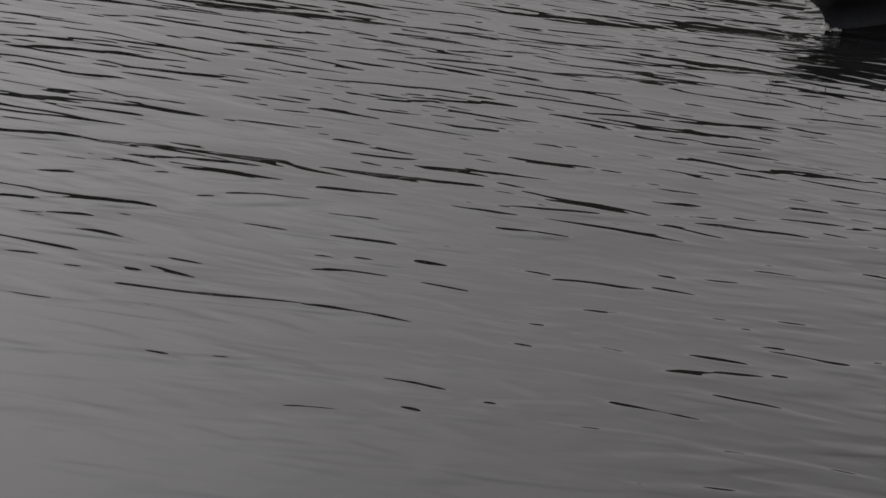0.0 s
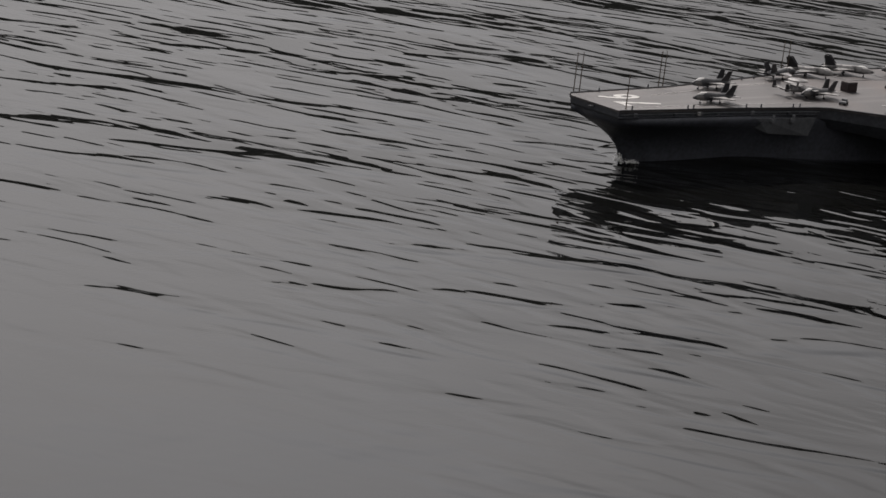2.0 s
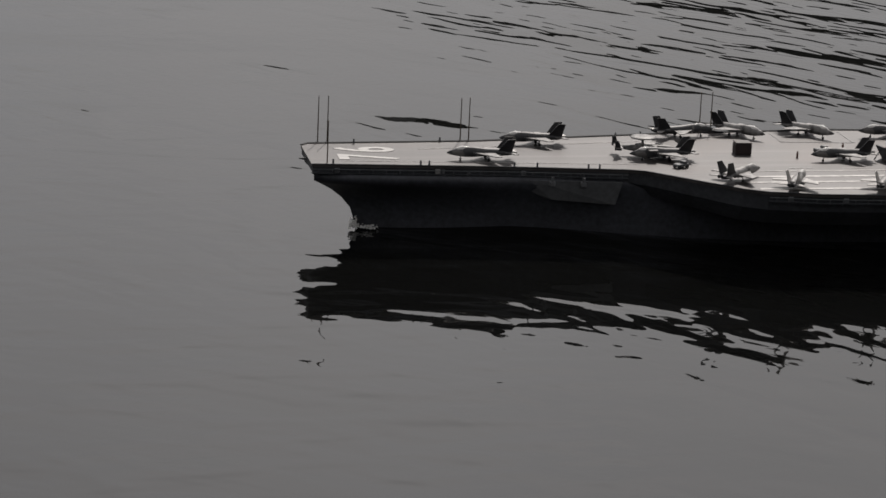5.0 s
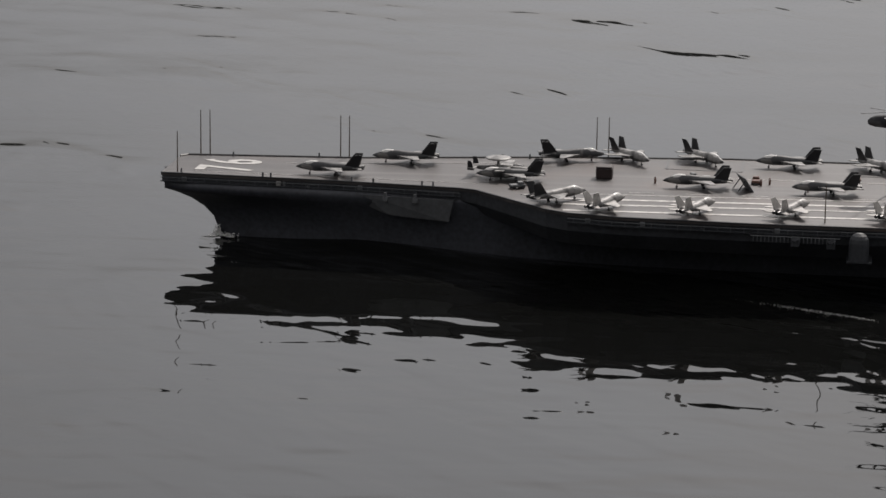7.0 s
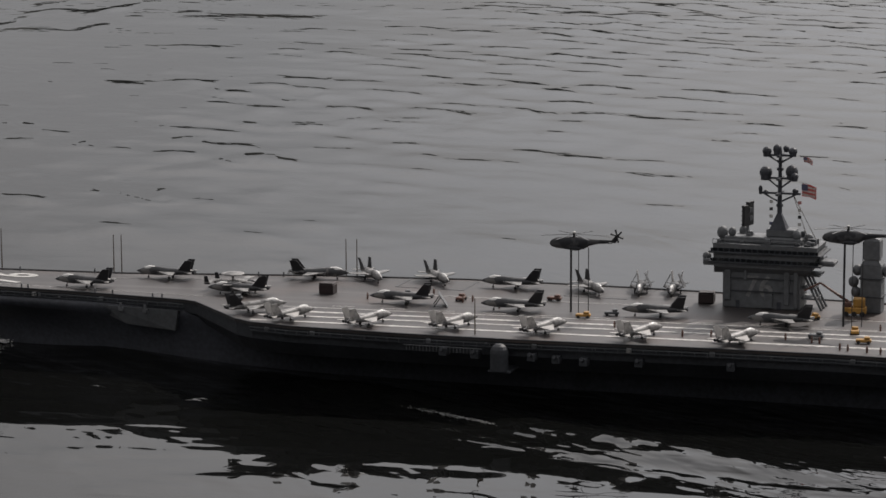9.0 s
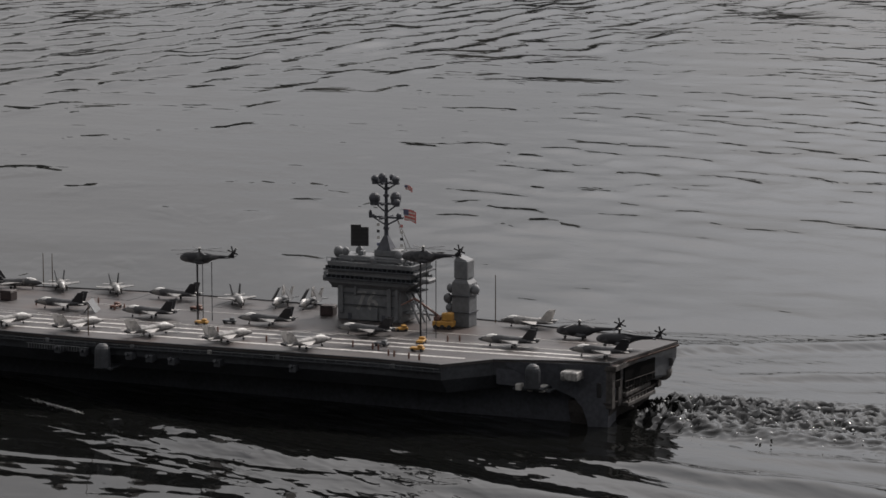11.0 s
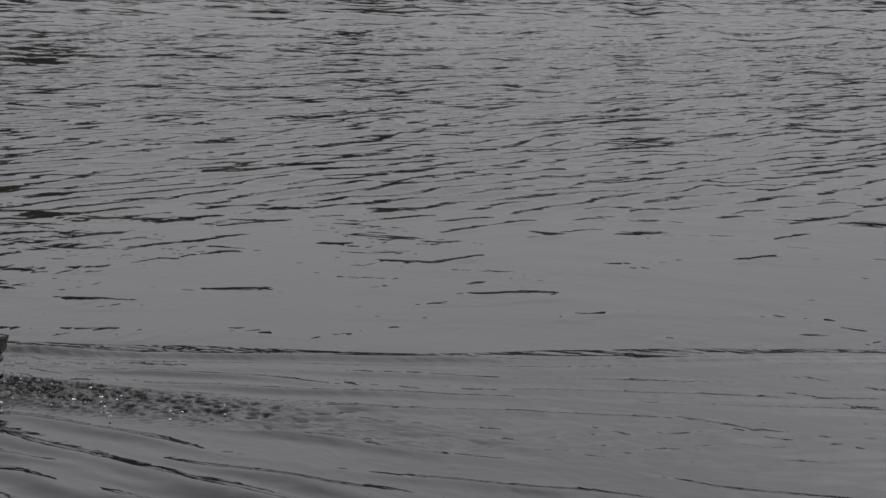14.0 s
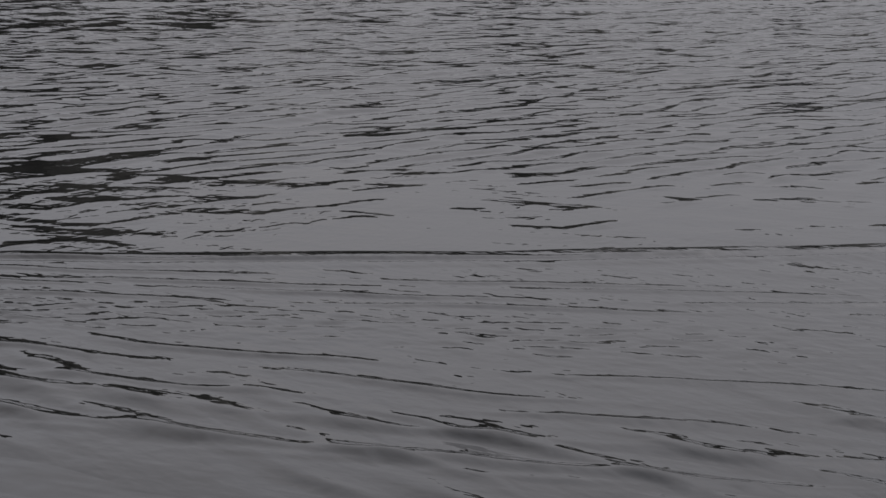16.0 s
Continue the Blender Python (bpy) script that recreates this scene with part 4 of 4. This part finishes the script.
def build_radar_plane():
    plane = thing("radar_aircraft", "pale model radar aircraft with a white disc on its back", "model aircraft")
    bm = rings(bmesh.new(), [oval(x, ry, rz, 0, 0.026 + dz) for x, ry, rz, dz in [(0.115, 0.002, 0.002, 0), (0.10, 0.010, 0.010, 0), (0.06, 0.014, 0.016, 0), (-0.03, 0.013, 0.014, 0.001), (-0.09, 0.007, 0.008, 0.004), (-0.12, 0.002, 0.003, 0.006)]])
    part("fuselage", bm, JET, plane, smooth=True)
    for side in (1, -1):
        part("wing", plate(bmesh.new(), [(0.03, 0.012 * side, 0.038), (0.02, 0.11 * side, 0.040), (-0.01, 0.11 * side, 0.040), (-0.02, 0.012 * side, 0.038)], 0.004), JET, plane)
        bm = rings(bmesh.new(), [oval(x, r, r, 0.045 * side, 0.032, 8) for x, r in ((0.06, 0.002), (0.05, 0.008), (0.0, 0.009), (-0.04, 0.003))])
        part("engine", bm, JET_DARK, plane, smooth=True)
        part("propeller", plate(bmesh.new(), [(0.061, 0.045 * side - 0.024, 0.030), (0.061, 0.045 * side + 0.024, 0.030), (0.061, 0.045 * side + 0.024, 0.034), (0.061, 0.045 * side - 0.024, 0.034)], 0.0015, (1, 0, 0)), DARK, plane)
        part("tail_fin", plate(bmesh.new(), [(-0.10, 0.045 * side, 0.026), (-0.125, 0.045 * side, 0.026), (-0.125, 0.045 * side, 0.060), (-0.112, 0.045 * side, 0.060)], 0.003, (0, 1, 0)), FIN, plane)
        part("wheel", rod(bmesh.new(), (0.0, 0.042 * side, 0.030), (0.0, 0.042 * side, 0.0), 0.003, 0.005, 8), DARK, plane)
    part("tailplane", plate(bmesh.new(), [(-0.095, 0.05, 0.034), (-0.122, 0.05, 0.034), (-0.122, -0.05, 0.034), (-0.095, -0.05, 0.034)], 0.003), JET, plane)
    part("wheel", rod(bmesh.new(), (0.08, 0, 0.02), (0.08, 0, 0.0), 0.003, 0.004, 8), DARK, plane)
    part("disc_pylon", rod(bmesh.new(), (-0.02, 0, 0.036), (-0.02, 0, 0.062), 0.006, 0.004), JET, plane)
    part("radar_disc", ball(bmesh.new(), (-0.02, 0, 0.068), 0.048, 1, 1, 0.14, 20, 8), JET, plane, "white radar disc", smooth=True)
    return plane


aboard(build_radar_plane(), 1.075, -0.03, 175)


def build_helicopter(label, spread=True, rods=0.0):
    """A grey transport helicopter, nose towards +x; wheels on z = 0, or held up on rods of that height."""
    heli = thing("helicopter", label, "model helicopter", "helicopters on the model")
    lift = rods
    bm = rings(bmesh.new(), [oval(x, ry * 1.12, rz * 1.30, 0, lift + 0.034 + dz) for x, ry, rz, dz in [(0.106, 0.004, 0.004, -0.004), (0.099, 0.011, 0.010, -0.003), (0.080, 0.016, 0.0155, -0.001), (0.045, 0.018, 0.0185, 0), (0.005, 0.018, 0.0205, -0.001), (-0.030, 0.015, 0.0165, 0.002), (-0.052, 0.009, 0.0105, 0.007), (-0.085, 0.006, 0.0065, 0.011), (-0.125, 0.0045, 0.005, 0.013), (-0.150, 0.003, 0.004, 0.015)]])
    part("fuselage", bm, HELI, heli, smooth=True)
    bm = rings(bmesh.new(), [oval(x, ry, rz, 0, lift + 0.050, 8) for x, ry, rz in [(0.045, 0.002, 0.002), (0.03, 0.010, 0.008), (-0.01, 0.010, 0.009), (-0.04, 0.002, 0.003)]])
    part("engine_cowl", bm, HELI, heli, smooth=True)
    part("windscreen", box(bmesh.new(), 0.078, 0.095, -0.012, 0.012, lift + 0.032, lift + 0.041, 0.003), GLASS, heli)
    part("tail_fin", plate(bmesh.new(), [(-0.135, 0, lift + 0.044), (-0.155, 0, lift + 0.044), (-0.172, 0, lift + 0.078), (-0.158, 0, lift + 0.078)], 0.006, (0, 1, 0)), HELI, heli)
    tail = part("tail_rotor", rod(bmesh.new(), (-0.163, -0.002, lift + 0.072), (-0.163, 0.014, lift + 0.072), 0.004), DARK, heli)
    for k in range(6):
        a = math.pi * k / 3 + 0.3
        c = Vector((-0.163, 0.012, lift + 0.072))
        d, e = Vector((math.cos(a), 0, math.sin(a))), Vector((-math.sin(a), 0, math.cos(a)))
        part("tail_blade", plate(bmesh.new(), [c + e * 0.002, c - e * 0.002, c + d * 0.026 - e * 0.0035, c + d * 0.026 + e * 0.0035], 0.002, (0, 1, 0)), DARK, tail)
    hub = part("main_rotor", rod(bmesh.new(), (0.01, 0, lift + 0.055), (0.01, 0, lift + 0.074), 0.005), DARK, heli)
    part("hub_cap", ball(bmesh.new(), (0.01, 0, lift + 0.076), 0.007, 1, 1, 0.6, 10, 6), WHITE, hub, "white rotor hub cap")
    for k in range(6):
        a = math.pi * k / 3 + 0.25 if spread else math.pi + 0.12 * (k - 2.5)
        c = Vector((0.01, 0, lift + 0.070))
        d, e = Vector((math.cos(a), math.sin(a), 0)), Vector((-math.sin(a), math.cos(a), 0))
        long = 0.125
        part("rotor_blade", plate(bmesh.new(), [c + e * 0.002, c - e * 0.002, c + d * long - e * 0.0042 - Vector((0, 0, 0.006)), c + d * long + e * 0.0042 - Vector((0, 0, 0.006))], 0.0016), JET_DARK, hub)
    for side in (1, -1):
        part("side_pod", ball(bmesh.new(), (0.0, 0.021 * side, lift + 0.018), 0.010, 2.6, 0.9, 0.8), HELI, heli, smooth=True)
        part("stabiliser", plate(bmesh.new(), [(-0.13, 0.004 * side, lift + 0.046), (-0.145, 0.004 * side, lift + 0.046), (-0.150, 0.040 * side, lift + 0.048), (-0.138, 0.040 * side, lift + 0.048)], 0.0025), HELI, heli)
        if not rods:
            part("wheel", rod(bmesh.new(), (-0.01, 0.016 * side, 0.006), (-0.01, 0.023 * side, 0.006), 0.006, sides=10), DARK, heli)
    if not rods:
        part("wheel", rod(bmesh.new(), (0.07, -0.003, 0.006), (0.07, 0.003, 0.006), 0.006, sides=10), DARK, heli)
        part("nose_leg", rod(bmesh.new(), (0.07, 0, 0.004), (0.07, 0, 0.02), 0.002, sides=6), DARK, heli)
    else:
        for x, y, r in ((0.022, 0.0, 0.0042), (-0.012, 0.012, 0.0016), (-0.045, -0.008, 0.0018)):
            part("display_rod", rod(bmesh.new(), (x, y, 0), (x, y, lift + 0.020), r, sides=8), DARK, heli, "thin dark rod holding it above the deck")
    return heli


flying = build_helicopter("dark grey model helicopter held above the deck on rods", rods=0.232)
aboard(flying, -0.335, 0.0, -2)
aboard(build_helicopter("dark grey model helicopter held high on rods by the tower", rods=0.300), -1.375, -0.03, -2)
aboard(build_helicopter("dark grey model helicopter parked with spread rotor near the stern"), -1.97, -0.27, 8)
aboard(build_helicopter("dark grey model helicopter with folded rotor at the stern", spread=False), -2.19, -0.16, 6)


def build_tractor(mat, label):
    t = thing("deck_tractor", label, "model vehicle", "deck vehicles")
    part("body", box(bmesh.new(), -0.028, 0.028, -0.014, 0.014, 0.006, 0.016, 0.002), mat, t)
    part("cab", box(bmesh.new(), -0.022, -0.002, -0.012, 0.012, 0.016, 0.025, 0.002), mat, t)
    for x in (-0.018, 0.018):
        for y in (-0.013, 0.013):
            part("wheel", rod(bmesh.new(), (x, y - 0.003, 0.006), (x, y + 0.003, 0.006), 0.006, sides=10), DARK, t)
    return t


yellow_tractor = build_tractor(YELLOW, "small yellow deck tractor on the flight deck")
brown_tractor = build_tractor(BROWN, "small brown deck tractor on the flight deck")
grey_tractor = build_tractor(ISLAND, "small grey deck tractor on the flight deck")
for model, spots in ((yellow_tractor, [(-0.39, 0.10, 10), (-1.42, 0.10, 100), (-1.48, 0.26, 10), (-1.22, -0.12, 40)]), (brown_tractor, [(0.16, -0.10, 90), (-0.19, -0.20, 0)]), (grey_tractor, [(0.40, -0.12, 20), (-0.48, 0.02, 15), (1.0, 0.17, 30), (-1.30, 0.22, 0)])):
    for k, (x, y, turn) in enumerate(spots):
        aboard(model if k == 0 else copy_thing(model, Matrix()), x, y, turn)


def build_crane():
    c = thing("deck_crane", "yellow mobile deck crane beside the grey tower", "model vehicle")
    part("body", box(bmesh.new(), -0.045, 0.045, -0.025, 0.025, 0.010, 0.034, 0.003), YELLOW, c)
    part("cab", box(bmesh.new(), -0.040, 0.005, -0.020, 0.020, 0.034, 0.068, 0.004), YELLOW, c)
    part("counterweight", box(bmesh.new(), 0.012, 0.040, -0.018, 0.018, 0.034, 0.052, 0.003), BROWN, c)
    part("boom", rod(bmesh.new(), (0.02, 0, 0.05), (0.13, -0.01, 0.120), 0.006, 0.004), BROWN, c)
    part("boom", rod(bmesh.new(), (0.13, -0.01, 0.120), (0.19, -0.01, 0.088), 0.004, 0.003), BROWN, c)
    for x in (-0.03, 0.0, 0.03):
        for y in (-0.022, 0.022):
            part("wheel", rod(bmesh.new(), (x, y - 0.004, 0.010), (x, y + 0.004, 0.010), 0.010, sides=10), DARK, c)
    return c


aboard(build_crane(), -1.355, -0.25, 8)


def build_crate():
    c = thing("hatch_box", "dark red-brown upright box standing on the flight deck", "box")
    part("body", box(bmesh.new(), -0.030, 0.030, -0.026, 0.026, 0, 0.040, 0.003), CRATE, c)
    part("top_slab", box(bmesh.new(), -0.030, 0.030, -0.026, 0.026, 0.0401, 0.045, 0.002), CRATE, c)
    return c


crate = build_crate()
aboard(crate, 0.71, -0.085, 0)
aboard(copy_thing(crate, Matrix()), -0.765, -0.335, 4)


def build_deflector():
    d = thing("blast_deflector", "grey upright blast deflector plate on the flight deck", "deflector")
    part("plate", plate(bmesh.new(), [(0.012, -0.05, 0.001), (0.012, 0.05, 0.001), (-0.022, 0.05, 0.052), (-0.022, -0.05, 0.052)], 0.003, (0.83, 0, 0.55)), ISLAND, d)
    for y in (-0.03, 0.03):
        part("strut", rod(bmesh.new(), (-0.04, y, 0.001), (-0.014, y, 0.038), 0.002, sides=6), DARK, d)
    return d


aboard(build_deflector(), 0.19, 0.02, 200)


def build_figure():
    """A plain peg that stands for a deckhand of the model."""
    bm = rod(bmesh.new(), (0, 0, 0), (0, 0, 0.018), 0.0035, 0.0045, 8)
    ball(bm, (0, 0, 0.022), 0.0036, u=8, v=6)
    return tagged(part("deck_figure", bm, BROWN), "tiny brown deck figure on the flight deck", "figurine", "deck figures")


figure = build_figure()
for k, (x, y) in enumerate([(0.52, -0.02), (0.14, -0.06), (0.11, -0.09), (-0.03, 0.01), (-1.42, 0.40), (-1.45, 0.41), (-1.52, 0.42), (-1.57, 0.43), (-1.30, 0.30), (-1.33, 0.31), (-0.93, 0.30), (-0.55, 0.24), (-0.83, 0.33), (-1.50, 0.02), (-1.54, -0.01), (0.30, -0.18), (-1.20, 0.28)]):
    aboard(figure if k == 0 else copy_thing(figure, Matrix()), x, y, 40 * k)


# ---------------------------------------------------------------- the waves that the model makes
def wake_height(x, y):
    """Bow and stern waves in the model's space; the track bends away to starboard."""
    back = 2.10 - x
    bend = np.clip(back - 3.0, 0, 99) ** 2
    across = y - lean_y(x) + 0.03 * bend
    side = np.abs(across)
    piece = (back / 1.15) % 1.0
    wide = np.where(across < 0, 0.05 * bend, 0.0)
    fade = np.clip(back / 0.5, 0, 1) / (1 + 0.07 * np.clip(back, 0, 99))
    rough = 0.70 + 0.30 * np.sin(1.3 * x + 0.7) * np.sin(4.1 * x + y)
    side = side + 0.035 * np.sin(2.9 * x + 1.0) * np.clip(back - 1, 0, 1) + 0.016 * np.sin(7.3 * x + 2 * y) * np.clip(back - 0.6, 0, 1)
    arm = side - wide - back * 0.335
    h = 0.046 * fade * rough * np.exp(-((arm + 0.02 + 0.05 * np.sin(x * 0.9)) / 0.115) ** 2)
    shift = (piece - 0.5) * 0.20
    h += 0.012 * fade * np.clip(back - 2.0, 0, 1) * np.sin(math.pi * piece) ** 0.7 * np.exp(-((arm - 0.20 + shift) / 0.080) ** 2)
    for k, (off, size) in enumerate(((0.34, 0.013), (0.62, 0.011), (0.95, 0.009))):
        h += size * fade * np.clip((back - 3.2) / 2.5, 0.35, 1) * np.exp(-((side - wide - np.clip(back - off * 1.6, 0, 99) * 0.30) / (0.09 + 0.02 * k)) ** 2) * np.clip((side - 0.50) / 0.45, 0, 1)
    aft = -2.15 - x
    tail = np.clip(aft / 0.5, 0, 1) / (1 + 0.12 * np.clip(aft, 0, 99))
    for off, slope, size in ((0.10, 0.19, 0.024), (0.42, 0.24, 0.024), (0.75, 0.27, 0.020), (1.10, 0.29, 0.016)):
        h += size * tail * np.exp(-((side - off - np.clip(aft, 0, 99) * slope + 0.07 * np.sin(x * 1.1 + off * 9) + 0.025 * np.sin(x * 3.7 + off * 5)) / 0.085) ** 2) * (0.55 + 0.45 * np.sin(2.4 * x + 11 * off))
    return h + crest_pieces(x, y)


def crest_pieces(x, y):
    """Short steep crests, one behind the other along both arms of the bow wave."""
    rng = random.Random(21)
    h = np.zeros_like(x)
    for k in range(17):
        for reach in (0.22, 0.275, 0.33, 0.385):
            back = 3.4 + 0.78 * k + rng.uniform(-0.3, 0.3)
            out_at = back * (reach + rng.uniform(-0.015, 0.015))
            bend = 0.03 * max(0.0, back - 3.0) ** 2
            long, wide, slope = rng.uniform(0.35, 0.85), rng.uniform(0.06, 0.11), rng.uniform(0.20, 0.36)
            size = wide * rng.uniform(0.15, 0.30) * min(1.0, max(0.3, (back - 3.6) / 2.2))
            if rng.random() < 0.25:
                continue
            cx, cy = 2.1 - back, lean_y(2.1 - back) - bend + out_at
            n = math.hypot(1, slope)
            u = (-(x - cx) + slope * (y - cy)) / n
            v = (slope * (x - cx) + (y - cy)) / n + 0.05 * u * u + 0.012 * np.sin(9 * u + k)
            h += size / (1 + 0.03 * back) * np.exp(-(u / long) ** 2) * (np.exp(-(v / wide) ** 2) - 0.45 * np.exp(-((v - 1.7 * wide) / (1.6 * wide)) ** 2))
    return h


def ripple_sum(seed, count, short, long, size):
    rng = random.Random(seed)
    set_ = []
    for _ in range(count):
        length, way = rng.uniform(short, long), rng.uniform(0, 2 * math.pi)
        set_.append((math.cos(way) * 2 * math.pi / length, math.sin(way) * 2 * math.pi / length, rng.uniform(0, 6.3), size * length))
    return lambda x, y: sum(a * np.sin(kx * x + ky * y + p) for kx, ky, p, a in set_)


CHURN = ripple_sum(3, 26, 0.035, 0.13, 0.019)
CHOP = ripple_sum(5, 22, 0.16, 0.55, 0.0016)


def wake_surface(x, y):
    back = 2.35 - x
    bend = np.clip(back - 3.25, 0, 99) ** 2
    across = y - lean_y(x) + 0.03 * bend
    side = np.abs(across)
    wide = np.where(across < 0, 0.05 * bend, 0.0)
    inside = np.clip((0.40 * back + 0.60 + wide - side) / 0.9, 0, 1) * np.clip(back / 0.3, 0, 1) * np.clip((x + 17.5) / 2, 0, 1)
    inside = inside * inside * (3 - 2 * inside)
    aft = np.clip(-2.2 - x, 0, 99)
    wash = np.exp(-(side / (0.26 + 0.10 * aft)) ** 4) * np.clip(aft / 0.15, 0, 1)
    mess = wash * (np.exp(-aft / 1.1) * (0.007 - np.abs(CHURN(x, y))) * 7.5 + np.exp(-aft / 7.0) * (0.004 - np.abs(CHOP(x, y))) * 4.6)
    return (0.012 + wake_height(x, y) + mess) * inside - 0.010 * (1 - inside)


XS = np.concatenate([np.arange(-17.6, -4.2, 0.055), np.arange(-4.2, -2.1, 0.011), np.arange(-2.1, 2.5, 0.045)])
YS = np.concatenate([np.arange(-9.6, -4.5, 0.05), np.arange(-4.5, -0.7, 0.035), np.arange(-0.7, 0.7, 0.012), np.arange(0.7, 1.5, 0.016), np.arange(1.5, 4.0, 0.03), np.arange(4.0, 6.6, 0.05)])
wake = tagged(grid_mesh("wake", XS, YS, wake_surface, WAKE_WATER), "smooth bow waves and churned wake trailing the model", "wake", kind="structure")
MOVERS.append((wake, Matrix()))


def spray(name, label, spots, size, seed, mat=FOAM_AND_GLINT):
    """Beads for foam, droplets and stand-in glints, too many to count."""
    rng = random.Random(seed)
    bm = bmesh.new()
    for x, y, z, dx, dy, dz, count in spots:
        for _ in range(count):
            r = size * rng.uniform(0.35, 1.0)
            at = (x + dx * rng.gauss(0, 1), y + dy * rng.gauss(0, 1), z + dz * abs(rng.gauss(0, 1)))
            bmesh.ops.create_icosphere(bm, subdivisions=1, radius=r, matrix=Matrix.Translation(at) @ Matrix.Diagonal((rng.uniform(0.8, 1.8), rng.uniform(0.8, 1.8), 0.8, 1)))
    ob = part(name, bm, mat, smooth=True)
    return tagged(ob, label, "foam", kind="stuff")


MOVERS.append((spray("bow_foam", "white foam where the stem cuts the water", [(2.136, 0.004, 0.012, 0.007, 0.009, 0.012, 170), (2.09, 0.034, 0.012, 0.02, 0.010, 0.005, 60)], 0.0044, 2), Matrix()))
MOVERS.append((spray("bow_wave_foam", "thin white foam streak on the breaking bow wave", [(0.28 - 0.03 * k, 0.583 + 0.0128 * k, 0.019, 0.026, 0.004 + 0.0004 * k, 0.001, 110 + 9 * k) for k in range(20)], 0.0018, 6, THIN_FOAM), Matrix()))
# white beads modelled in place of sun glints on the churned wash
MOVERS.append((spray("stern_glints", "white beads standing in for glints on the propeller wash", [(-2.50, -0.14, 0.026, 0.12, 0.11, 0.014, 80), (-2.85, -0.12, 0.024, 0.28, 0.15, 0.010, 60), (-3.4, -0.1, 0.020, 0.4, 0.22, 0.005, 34)], 0.0062, 3), Matrix()))


def motions():
    """The model steams across the view with all that stands on it."""
    course = [(t, Matrix.Translation((x, y, 0))) for t, x, y in COURSE]
    walk(ship, course)
    for ob, where in MOVERS:
        walk(ob, [(t, m @ where) for t, m in course])
    for ob, (x, y, z) in TURNING:
        walk(ob, [(0.2 * k, pose(x, y, z, 0, 0, -71.4 - 295.5 * (0.2 * k - 8.88))) for k in range(81)])
    walk(water, [(0, pose(0, 0, 0)), (16, pose(1.2, 2.0, 0))])


motions()
